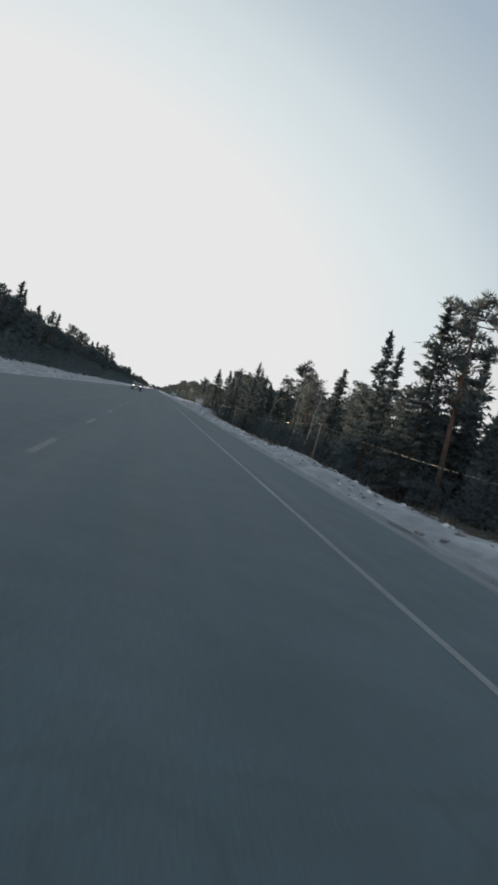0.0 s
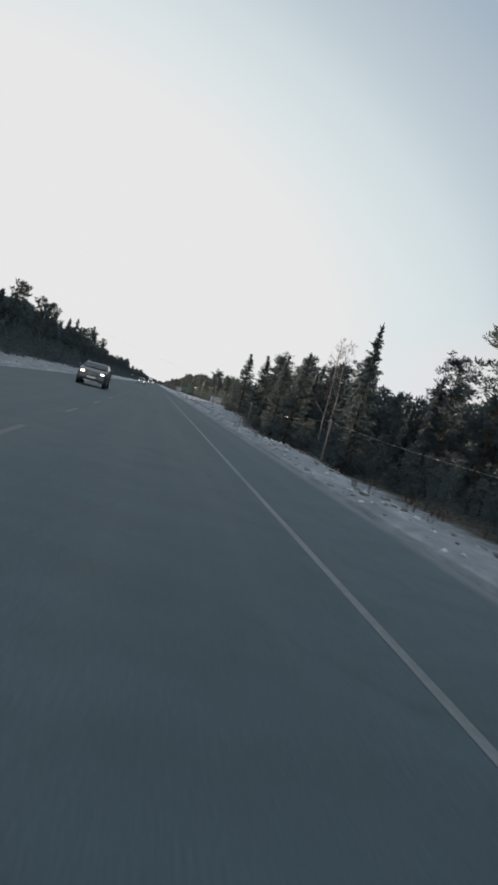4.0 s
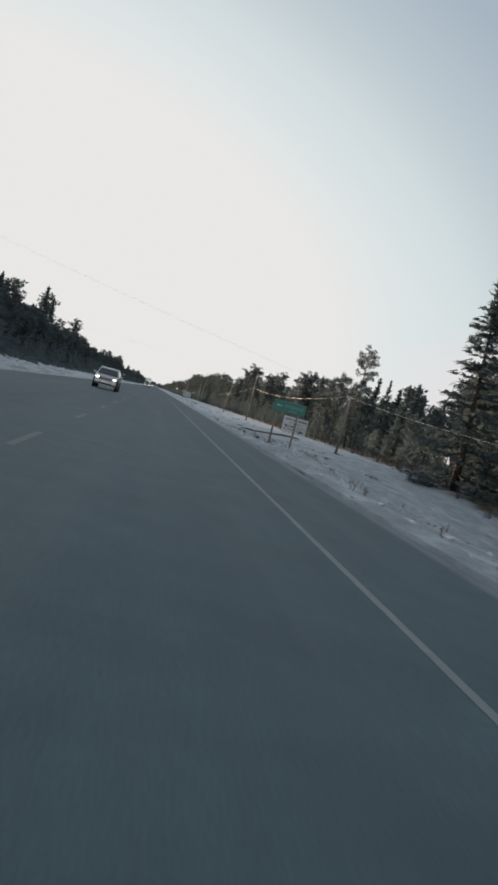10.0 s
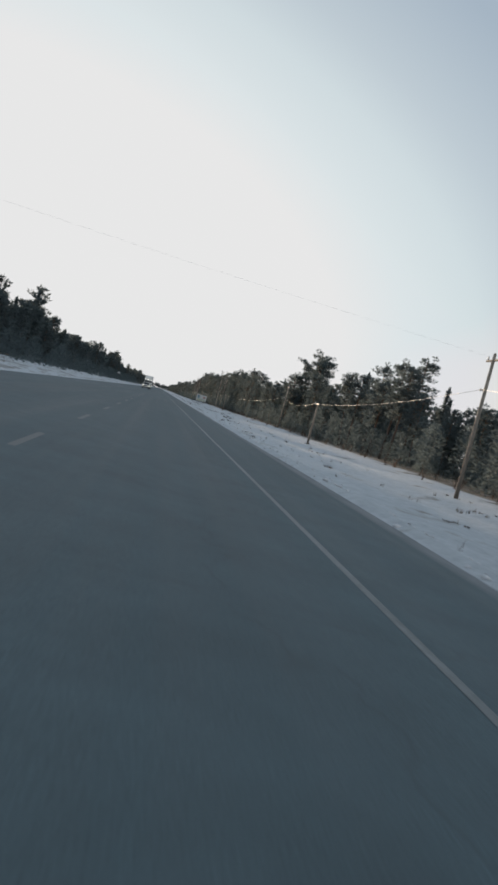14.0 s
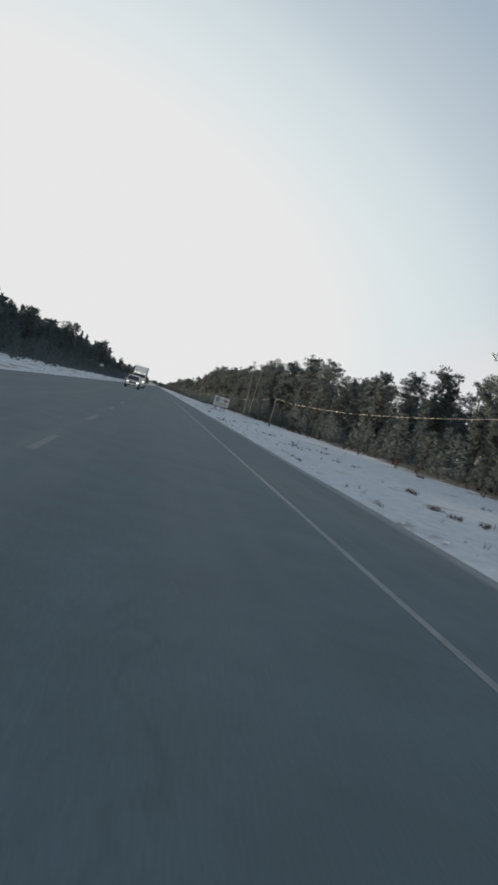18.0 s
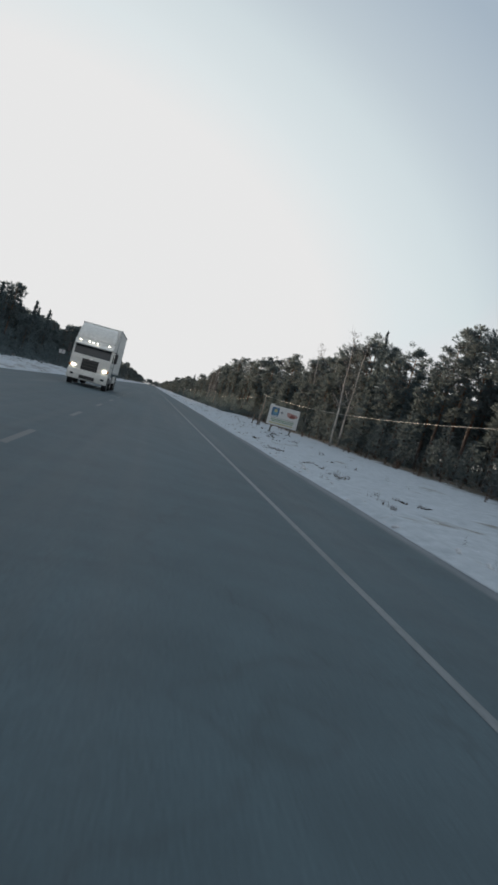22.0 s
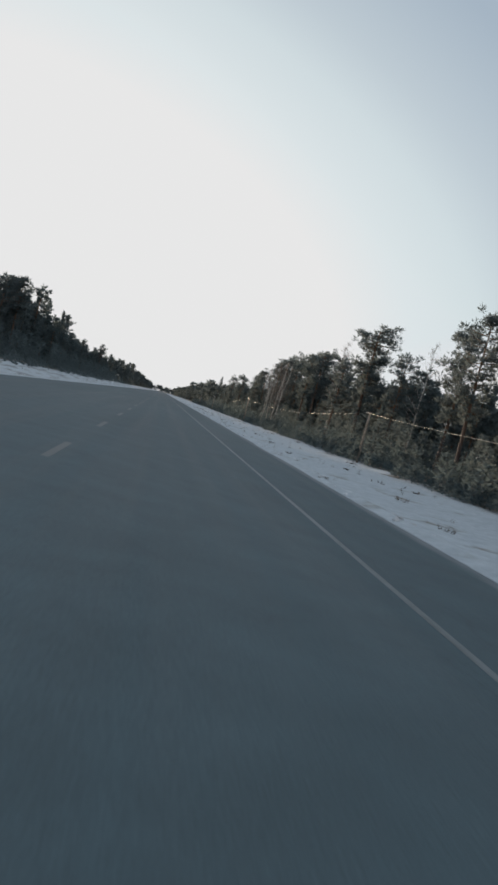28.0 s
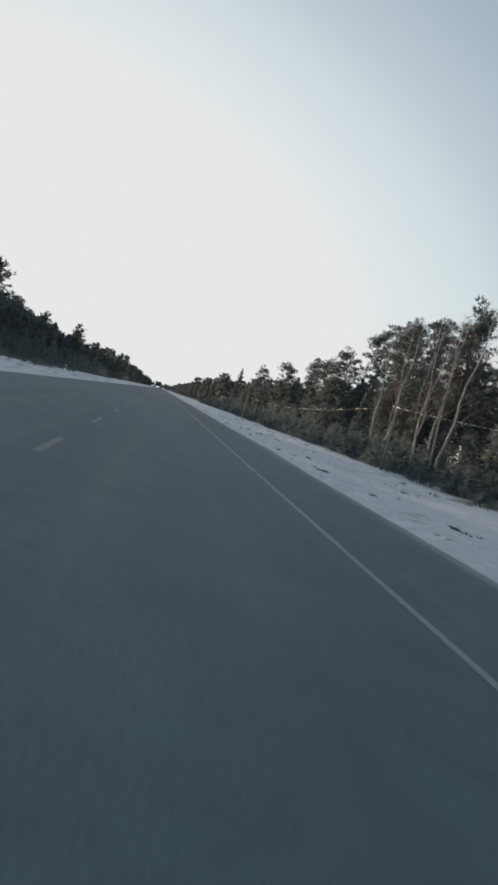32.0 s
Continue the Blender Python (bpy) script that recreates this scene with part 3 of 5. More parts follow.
def flakes(centres, dirs, length, width, rng):
    """Slim sprays of needles, each a pointed three-sided blade."""
    n = len(centres)
    d = dirs / (np.linalg.norm(dirs, axis=1, keepdims=True) + 1e-9)
    side = np.cross(d, rng.normal(size=(n, 3)))
    side /= np.linalg.norm(side, axis=1, keepdims=True) + 1e-9
    ln = (length * rng.uniform(0.6, 1.35, n))[:, None]
    wd = (width * rng.uniform(0.6, 1.3, n))[:, None]
    a = centres - d * ln * 0.4 + side * wd * 0.5
    b = centres - d * ln * 0.4 - side * wd * 0.5
    c = centres + d * ln * 0.6
    v = np.stack([a, b, c], 1).reshape(-1, 3)
    i = np.arange(n) * 3
    return v, np.stack([i, i + 1, i + 2], 1)


def spruce_parts(rng, h=15.0, dense=1.0, low=0.05):
    bend = rng.normal(0, 0.15, 2)
    axis = lambda z: np.array([bend[0] * (z / h) ** 2, bend[1] * (z / h) ** 2, z])
    trunk = tube([axis(h * k / 7) for k in range(8)], [0.19 * (1 - k / 7.3) + 0.01 for k in range(8)], 7)
    cs, ds, limbs = [], [], []
    z = low * h
    radius = h * rng.uniform(0.19, 0.25)
    while z < h * 0.985:
        u = z / h
        reach = radius * (1 - u) ** 0.95 * rng.uniform(0.8, 1.12) + 0.06
        for k in range(int(rng.integers(6, 9))):
            w = rng.uniform(0, 2 * math.pi)
            r = reach * rng.uniform(0.5, 1.15)
            droop = 0.42 * (1 - u) - 0.45 * u
            out = np.array([math.cos(w), math.sin(w), 0.0])
            root = axis(min(z + rng.uniform(-0.25, 0.25), h * 0.985))
            tip = root + out * r + np.array([0, 0, -r * droop + 0.1 * r])
            if r > 1.5:
                limbs.append(tube([root, (root + tip) / 2 - np.array([0, 0, 0.1 * r]), tip], [0.03, 0.02, 0.006], 3))
            m = max(1, int((r * 14 + 3) * dense + rng.uniform()))
            s = rng.uniform(0.05, 1.0, m) ** 0.65
            p = root + np.outer(s, tip - root)
            p[:, 2] -= 0.25 * r * s * (1 - s)
            p += rng.normal(0, 0.05 + 0.045 * r, (m, 3)) * np.array([1, 1, 0.5])
            dd = out + rng.normal(0, 0.55, (m, 3))
            dd[:, 2] += 1.6 * max(0.0, (u - 0.72) / 0.28) - 0.35
            cs.append(p)
            ds.append(dd)
        z += rng.uniform(0.42, 0.66) * (1.15 - 0.55 * u)
    # the slim upright leader
    m = max(4, int(26 * dense))
    cs.append(np.stack([axis(z) for z in h * rng.uniform(0.93, 1.0, m)]) + rng.normal(0, 0.03, (m, 3)))
    ds.append(rng.normal(0, 0.25, (m, 3)) + np.array([0, 0, 1.0]))
    cs, ds = np.concatenate(cs), np.concatenate(ds)
    crown = flakes(cs, ds, 0.45 / dense ** 0.4, 0.165 / dense ** 0.65, rng)
    return trunk, merge(limbs), crown


def clump(rng, c, r, n, flat=0.6):
    p = rng.normal(size=(n, 3))
    p /= np.linalg.norm(p, axis=1, keepdims=True)
    q = p * (rng.uniform(0.25, 1.0, n) ** 0.5)[:, None] * r * np.array([1, 1, flat])
    return c + q, p * np.array([1, 1, 0.6]) + np.array([0, 0, 0.45])


def pine_parts(rng, h=15.0, dense=1.0, start=0.42, flat_top=False, upswept=False):
    bx, by = rng.normal(0, 0.35, 2)
    axis = lambda z: np.array([bx * math.sin(2.2 * z / h), by * math.sin(1.7 * z / h), z])
    trunk = tube([axis(h * 0.96 * k / 8) for k in range(9)], [0.20 * (1 - k / 9.5) + 0.01 for k in range(9)], 7)
    cs, ds, limbs = [], [], []
    n = int(rng.integers(54, 66))
    for k in range(n):
        u = start + (0.97 - start) * (k + rng.uniform(0, 1)) / n
        w = rng.uniform(0, 2 * math.pi)
        prof = math.sin(math.pi * min(1, (1.0 - u) / (1 - start) * 0.82 + 0.16)) ** 0.7
        if flat_top:
            prof = 0.45 + 0.45 * (u - start) / (1 - start)
        r = h * 0.115 * prof * rng.uniform(0.5, 1.3) + 0.2
        rise = rng.uniform(-0.05, 0.5)
        if upswept:
            r = h * 0.235 * ((1.0 - u) / (1 - start)) ** 0.55 * rng.uniform(0.65, 1.1) + 0.3
            rise = rng.uniform(0.45, 0.85)
        root = axis(h * u * 0.97)
        tip = root + np.array([math.cos(w) * r, math.sin(w) * r, rise * r])
        mid = root + (tip - root) * 0.5 + np.array([0, 0, -0.08 * r])
        limbs.append(tube([root, mid, tip], [0.05, 0.035, 0.012], 3))
        for s in ((1.0, 0.74, 0.48) if upswept and r > 1.0 else (1.0, 0.55) if r > 1.0 else (1.0,)):
            c = root + (tip - root) * s + rng.normal(0, 0.12, 3)
            p, d = clump(rng, c, rng.uniform(0.4, 0.78), max(3, int(44 * dense)), 0.6)
            cs.append(p)
            ds.append(d)
    for k in range(5):
        p, d = clump(rng, axis(h * 0.95) + rng.normal(0, 0.4, 3), 0.55, max(3, int(44 * dense)), 0.8)
        cs.append(p)
        ds.append(d)
    cs, ds = np.concatenate(cs), np.concatenate(ds)
    return trunk, merge(limbs), flakes(cs, ds, 0.35 / dense ** 0.45, 0.125 / dense ** 0.65, rng)


def birch_parts(rng, h=15.0):
    lx, ly = rng.normal(0, 0.7, 2)
    axis = lambda z: np.array([lx * (z / h) ** 1.5, ly * (z / h) ** 1.5 + 0.15 * math.sin(z), z])
    trunk = tube([axis(h * k / 9) for k in range(10)], [0.13 * (1 - k / 9.3) + 0.008 for k in range(10)], 6)
    limbs, twigs = [], []
    for k in range(34):
        u = 0.3 + 0.68 * (k + rng.uniform()) / 34
        w = rng.uniform(0, 2 * math.pi)
        r = h * 0.17 * (1.08 - u) ** 0.6 * rng.uniform(0.6, 1.2)
        root = axis(h * u)
        d = np.array([math.cos(w) * 0.75, math.sin(w) * 0.75, rng.uniform(0.6, 1.1)])
        pts = [root, root + d * r * 0.5, root + d * r + np.array([0, 0, -0.1 * r])]
        limbs.append(tube(pts, [0.035 * (1.2 - u), 0.02 * (1.2 - u), 0.006], 4))
        for j in range(8):
            s = rng.uniform(0.2, 1.0)
            a = root + d * r * s
            e = a + (d * 0.5 + rng.normal(0, 0.5, 3)) * r * rng.uniform(0.2, 0.55)
            e[2] -= 0.05 * r
            twigs.append(tube([a, (a + e) / 2 + np.array([0, 0, 0.06]), e], [0.010, 0.007, 0.003], 3))
            for q in range(2):
                f = a + (e - a) * rng.uniform(0.3, 1.0)
                g = f + rng.normal(0, 0.28, 3) + np.array([0, 0, 0.05])
                twigs.append(tube([f, g], [0.006, 0.002], 3))
    return trunk, merge(limbs), merge(twigs)


def tree_thing(kind, label, trunk, limbs, crown, m_bark, m_crown):
    root = tagged(new(kind), label, "tree", "trees along the forest edge")
    part("trunk", mesh_of("trunk", *merge([trunk, limbs]), m_bark, True), root)
    part("crown", mesh_of("crown", *crown, m_crown), root)
    return root


SPRUCES, PINES, BIRCHES = [], [], []
for k in range(6):
    g = np.random.default_rng(100 + k)
    SPRUCES.append(tree_thing("spruce", "dark haze-greyed narrow spruce with drooping boughs at the forest edge",
                              *spruce_parts(g, low=(0.05, 0.12, 0.08, 0.2, 0.06, 0.15)[k]), M_BARK, M_HAZED_SPRUCE))
for k in range(8):
    g = np.random.default_rng(200 + k)
    PINES.append(tree_thing("pine", "tall pine with bare orange trunk and clumped dark haze-greyed crown",
                            *pine_parts(g, start=(0.28, 0.4, 0.34, 0.22, 0.42, 0.16, 0.36, 0.46)[k], flat_top=k in (4, 7)), M_PBARK, M_HAZED_PINE))
BROAD = tree_thing("pine", "broad open pine with long upswept limbs above the forest edge",
                   *pine_parts(np.random.default_rng(260), start=0.2, upswept=True), M_PBARK, M_HAZED_PINE)
for k in range(4):
    g = np.random.default_rng(300 + k)
    BIRCHES.append(tree_thing("birch", "leafless birch with pale trunk and fine bare twigs", *birch_parts(g), M_BIRCH, M_TWIG))
STOCK = {"s": SPRUCES, "p": PINES, "b": BIRCHES}
FAR_STOCK, MID_STOCK = {"s": [], "p": []}, {"s": [], "p": []}
for k, pool, full in [(k, FAR_STOCK, 0.25) for k in range(4)] + [(k, MID_STOCK, 0.42) for k in range(4, 8)]:
    g = np.random.default_rng(500 + k)
    pool["s"].append(tree_thing("spruce", "dark haze-greyed narrow spruce with drooping boughs at the forest edge",
                                     *spruce_parts(g, dense=full), M_BARK, M_HAZED_SPRUCE))
    pool["p"].append(tree_thing("pine", "tall pine with bare orange trunk and clumped dark haze-greyed crown",
                                     *pine_parts(g, dense=full, start=0.2 + 0.08 * (k % 4)), M_PBARK, M_HAZED_PINE))
rnd = random.Random(11)
used = set()


def plant(kind, x, y, h, light=False):
    basic, girth = {"w": ("s", 1.42), "n": ("s", 0.62), "f": ("p", 1.25), "u": ("p", 1.0), "l": ("p", 0.92)}.get(kind, (kind, 1.0))
    pool = (FAR_STOCK if x < 0 else MID_STOCK if light else STOCK)[basic]
    src = BROAD if kind == "u" else PINES[7] if kind == "f" else PINES[5] if kind == "l" else rnd.choice(pool)
    s = h / 15.0
    w = s * rnd.uniform(0.92, 1.15) * girth
    place = pose(x, y, float(ground_z(x, y)) - 0.1, rnd.uniform(-1.5, 1.5), rnd.uniform(-1.5, 1.5), rnd.uniform(0, 360))
    if src.name in used:
        ob = copy_thing(src, place)
    else:
        ob = src
        ob.matrix_basis = place
        used.add(src.name)
    ob.scale = (w, w, s)
    return ob


for kind, x, y, h in SKYLINE:
    plant(kind, x, y, h)
# younger trees between and before them
YOUNG = {"s": "young bushy dark spruce standing between taller trees", "p": "young dark pine standing between taller trees"}
for k in range(190):
    y = 40 + 5.2 * k + rnd.uniform(-3, 3)
    deep = 2.5 if y < 260 else 0.0
    kind = ("sspss" if y < 330 else "pppsp")[k % 5]
    plant(kind, rnd.uniform(27, 35), y, deep + rnd.uniform(7.0, 11.0), k % 3 > 0)["label"] = YOUNG[kind]
for k in range(85):
    y = 150 + 10.6 * k + rnd.uniform(-5, 5)
    plant("spp"[k % 3], -rnd.uniform(29, 36), y, rnd.uniform(7.5, 11.0))["label"] = YOUNG["spp"[k % 3]]

for k in range(24):
    plant("pps"[k % 3], rnd.uniform(27.5, 33), 596 + 4.2 * k + rnd.uniform(-1.5, 1.5), rnd.uniform(8.5, 12), True)["label"] = YOUNG["pps"[k % 3]]
for x, y, h in ((29.3, 255.5, 8.6), (33.0, 262.0, 10.5), (31.0, 259.0, 9.4)):
    plant("s", x, y, h, True)["label"] = YOUNG["s"]
# taller ones behind the birches of the first stretch
for kind, x, y, h in (("s", 32.0, 236.0, 16.2), ("p", 32.6, 231.0, 16.6), ("s", 31.6, 226.5, 15.8), ("s", 32.4, 222.0, 16.4), ("p", 31.8, 217.0, 15.9),
                      ("s", 33.0, 212.0, 15.0), ("s", 32.0, 73.6, 15.6), ("s", 33.2, 70.5, 16.4), ("s", 31.0, 77.5, 12.5)):
    plant(kind, x, y, h, True)


# ---- the woods behind: many trees, joined ----
def simple_tree(rng, kind, dense):
    if kind == "s":
        t, l_, c = spruce_parts(rng, dense=dense)
    else:
        t, l_, c = pine_parts(rng, dense=dense, start=rng.uniform(0.25, 0.5))
    tv, tf = tube([(0, 0, 0), (0, 0, 13.5)], [0.17, 0.04], 4)
    return np.array([tuple(v) for v in tv]), np.array(tf[:4]), np.array(c[0]), np.array(c[1])


SIMPLE = [simple_tree(np.random.default_rng(400 + k), "spp"[k % 3], 0.10) for k in range(9)]
MEDIUM = [simple_tree(np.random.default_rng(430 + k), "spp"[k % 3], 0.18) for k in range(6)]
SCANT = [simple_tree(np.random.default_rng(450 + k), "spp"[k % 3], 0.05) for k in range(6)]


def woods(name, spots, label, stock):
    rng = np.random.default_rng(len(spots))
    xy = np.array(spots)
    floor = ground_z(xy[:, 0], xy[:, 1])
    cv, cf, tv, tf, co, to = [], [], [], [], 0, 0
    for (x, y, h), z0 in zip(spots, floor):
        a, b, c, d = stock[int(rng.integers(len(stock)))]
        w = rng.uniform(0, 2 * math.pi)
        rot = np.array([[math.cos(w), -math.sin(w), 0], [math.sin(w), math.cos(w), 0], [0, 0, 1]])
        s = h / 15.0
        k = s * rng.uniform(0.95, 1.3)
        sc = np.array([k, k, s])
        base = np.array([x, y, z0 - 0.1])
        cv.append((c * sc) @ rot.T + base)
        cf.append(d + co)
        co += len(c)
        tv.append((a * sc) @ rot.T + base)
        tf.append(b + to)
        to += len(a)
    root = tagged(new(name), label, "forest", kind="stuff")
    part("crowns", mesh_of("crowns", np.concatenate(cv), np.concatenate(cf), M_HAZED_PINE), root)
    part("trunks", mesh_of("trunks", np.concatenate(tv), np.concatenate(tf), M_BARK), root)
    return root


wr_ = random.Random(3)


def skyline(side, y):
    """Height of the nearest skyline trees on that side of the road."""
    near = sorted((abs(t[2] - y), t[3]) for t in SKYLINE if t[1] * side > 0)[:3]
    return sum(h / (4 + d) for d, h in near) / sum(1 / (4 + d) for d, h in near)


for side in (1, -1):
    # left back rows stand taller out of view, added to block the low sun
    rows = ((31, 35, 0.5, 0.82), (35, 41, 0.55, 0.9), (41, 50, 0.6, 0.92), (50, 66, 0.65, 0.94)) if side > 0 else ((31, 36, 0.6, 0.92), (36, 44, 0.75, 1.02), (44, 56, 0.9, 1.2), (56, 74, 1.15, 1.4))
    near, behind = [], []
    for y in np.arange(-60, 1100, 4.9):
        top = min(17.0, skyline(side, y)) * (1.0 if side > 0 else 0.9)
        for k, (lo, hi, h0, h1) in enumerate(rows):
            (near if k == 0 else behind).append((side * wr_.uniform(lo, hi), y + wr_.uniform(-2.5, 2.5), top * wr_.uniform(h0, h1)))
    woods("forest", near, "dense dark pine and spruce forest behind the front trees", MEDIUM if side > 0 else SIMPLE)
    woods("forest", behind, "dense dark pine and spruce forest behind the front trees", SIMPLE if side > 0 else SCANT)
    spots = [(side * wr_.uniform(64, 120), y + wr_.uniform(-3, 3), wr_.uniform(11, 17)) for y in np.arange(-60, 1085, 5.0)]
    woods("deep_forest", spots, "dark conifer forest reaching far back from the road", SCANT)
    spots = []
    for y in np.arange(1085, FAR + 150, 10):
        for lo, hi in ((26, 34), (34, 50)):
            spots.append((side * wr_.uniform(lo, hi), y + wr_.uniform(-4, 4), wr_.uniform(10, 17)))
    woods("far_forest", spots, "distant backlit forest along the straight road", SCANT)
spots = [(x + wr_.uniform(-1.5, 1.5), FAR + wr_.uniform(5, 60), wr_.uniform(8, 15)) for x in np.arange(-45, 45, 1.3)]
woods("road_end_forest", spots, "low trees where the road ends at the horizon", SCANT)


# ---- undergrowth: dense young growth under the trees ----
def thicket(spots, label, mat, seed):
    rng = np.random.default_rng(seed)
    cs, ds = [], []
    xy = np.array(spots)
    for (x, y, h, r), z0 in zip(spots, ground_z(xy[:, 0], xy[:, 1])):
        n = int((34 + 30 * h) * (1.5 if x > 0 else 0.35))
        u = rng.uniform(0, 1, n) ** 0.8
        a = rng.uniform(0, 2 * math.pi, n)
        rr = r * (1.05 - u * 0.8) * rng.uniform(0.3, 1, n)
        cs.append(np.stack([x + np.cos(a) * rr, y + np.sin(a) * rr, z0 + 0.1 + u * h], 1))
        ds.append(np.stack([np.cos(a), np.sin(a), rng.normal(0.2, 0.5, n)], 1))
    v, f = flakes(np.concatenate(cs), np.concatenate(ds), 0.45 if spots[0][0] > 0 else 0.55, 0.10 if spots[0][0] > 0 else 0.24, rng)
    return tagged(new("undergrowth", mesh_of("undergrowth", v, f, mat)), label, "undergrowth", kind="stuff")


tr_ = random.Random(8)
thicket([(x + tr_.uniform(-1, 1), FAR + tr_.uniform(2, 14), tr_.uniform(4, 7), 2.4) for x in np.arange(-40, 40, 1.2)],
        "dark brush closing the far end of the road", M_HAZED_SPRUCE, 51)
for side in (1, -1):
    spots = []
    for y in np.arange(25 if side > 0 else -30, 1090, 1.5):
        for lo, hi in ((25.5, 29) if side > 0 else (21.5, 27), (30, 36)):
            h = tr_.uniform(1.5, 5.5)
            spots.append((side * tr_.uniform(lo, hi), y + tr_.uniform(-1, 1), h, 0.5 + 0.22 * h))
    thicket(spots, "dense dark young conifers and brush under the trees", M_HAZED_SPRUCE, 21 + side)
spots = []
for y in np.arange(100, 1090, 1.6):
    if value_noise(3.0, y, 17) > -0.12:
        spots.append((-tr_.uniform(15.5, 22.5), y + tr_.uniform(-1, 1), tr_.uniform(0.4, 1.2), tr_.uniform(0.7, 1.2)))
thicket(spots, "low dark brush on the verge beyond the far lane", M_HAZED_SPRUCE, 41)
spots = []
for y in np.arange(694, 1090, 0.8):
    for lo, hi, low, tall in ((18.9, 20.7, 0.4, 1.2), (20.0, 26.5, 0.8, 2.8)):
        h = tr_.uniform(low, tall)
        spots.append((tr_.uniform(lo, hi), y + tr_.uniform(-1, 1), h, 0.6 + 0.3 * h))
thicket(spots, "low dark brush between the poles and the forest", M_HAZED_SPRUCE, 31)


# ---- utility poles and their cable ----
# x, y, height of the top above the road
POLES = [(21.3, -8, 2.3), (21.3, 85.3, 2.4), (21.0, 173.5, 2.3), (21.6, 245.2, 2.5), (18.5, 304, 4.9), (19.2, 375.4, 7.9), (18.5, 414, 4.05),
         (24.7, 471.6, 7.8), (21.4, 556, 4.45), (19.0, 640.7, 4.4), (19.4, 735.4, 4.2), (18.7, 821.5, 4.5), (18.4, 915, 4.4), (18.5, 1000, 4.4)]
HANG = {7.9: 5.8, 7.8: 5.5}
tops = []
for x, y, top in POLES:
    z0 = float(ground_z(x, y)) - 0.3
    n = top - z0
    pole = tagged(new("utility_pole"), "grey weathered wooden utility pole on the snowy verge", "utility pole", "poles along the road")
    pole.location = (x, y, z0)
    lean = 0.006 * n * math.sin(y)
    part("shaft", mesh_of("shaft", *tube([(0, 0, 0), (lean * 0.5, 0, n * 0.5), (lean, 0, n)], [0.125, 0.11, 0.09], 9), M_POLE, True), pole)
    part("cap", mesh_of("cap", *tube([(lean, 0, n), (lean, 0, n + 0.08)], [0.092, 0.02], 9), M_RUST), pole)
    hz = HANG.get(top, top - 0.1) - z0
    part("bracket", box("bracket", (0.30, 0.06, 0.08), (lean - 0.14, 0, hz), M_RUST, 0.01), pole)
    part("insulator", mesh_of("insulator", *tube([(lean - 0.27, 0, hz - 0.1), (lean - 0.27, 0, hz), (lean - 0.27, 0, hz + 0.1)], [0.03, 0.05, 0.025], 8), M_STEEL), pole)
    if top > 7:
        part("crossarm", box("crossarm", (0.09, 1.7, 0.11), (lean, 0, n - 0.35), M_POLE, 0.01), pole)
        for s in (-0.7, 0, 0.7):
            part("pin_insulator", mesh_of("pin_insulator", *tube([(lean, s, n - 0.3), (lean, s, n - 0.18), (lean, s, n - 0.08)], [0.03, 0.055, 0.03], 8), M_STEEL), pole)
    tops.append(Vector((x + lean - 0.27, y, hz + z0)))


def cable(name, a, b, sag, r, label, mat=M_CABLE):
    pts, n = [], 14
    for i in range(n + 1):
        u = i / n
        p = a.lerp(b, u)
        p.z -= sag * 4 * u * (1 - u)
        pts.append(p)
    return tagged(new(name, mesh_of(name, *tube(pts, [r] * (n + 1), 5), mat, True)), label, "cable", "cables between the poles")


# the middle stretch is thicker, so the painted sunlight shows most there
for a, b in zip(tops, tops[1:]):
    cable("overhead_cable", a, b, 0.013 * (b - a).length, 0.006 if a.y < 300 else 0.011 if a.y < 640 else 0.006, "thick sagging overhead cable with the low sun put into its pale colour")
# wires that cross over the road to a pole on the other side
far_pole = tagged(new("utility_pole"), "tall wooden power pole beyond the far ditch", "utility pole", "poles along the road")
far_pole.location = (-33, 372, float(ground_z(-33, 372)) - 0.3)
part("shaft", mesh_of("shaft", *tube([(0, 0, 0), (0, 0, 9.2)], [0.13, 0.09], 9), M_POLE, True), far_pole)
part("crossarm", box("crossarm", (0.09, 1.7, 0.11), (0, 0, 8.9), M_POLE, 0.01), far_pole)
cable("crossing_wire", Vector((19.2, 375.4, 7.7)), Vector((-33, 372, 9.1)), 0.35, 0.0025, "thin grey power wire crossing over the road", M_WIRE)
# a second line, from a short pole before the woods up to a tall one opposite
for x, y, n in ((32, 316, 4.4), (-34, 316, 14.7)):
    pl = tagged(new("utility_pole"), "wooden power pole with a crossarm at the forest edge", "utility pole", "poles along the road")
    z0 = float(ground_z(x, y)) - 0.3
    pl.location = (x, y, z0)
    part("shaft", mesh_of("shaft", *tube([(0, 0, 0), (0, 0, n - z0)], [0.13, 0.09], 9), M_POLE, True), pl)
    part("crossarm", box("crossarm", (0.09, 1.7, 0.11), (0, 0, n - 0.3 - z0), M_POLE, 0.01), pl)
for s in (-0.7, 0, 0.7):
    cable("crossing_wire", Vector((32, 316 + s, 4.1)), Vector((-34, 316 + s, 14.5)), 0.3, 0.002, "thin grey power wire crossing over the road", M_WIRE)


# ---- road signs and boards ----
def bar(name, w, h, x, z, mat, parent, y=-0.026):
    return part(name, box(name, (w, 0.012, h), (x, y, z), mat), parent)


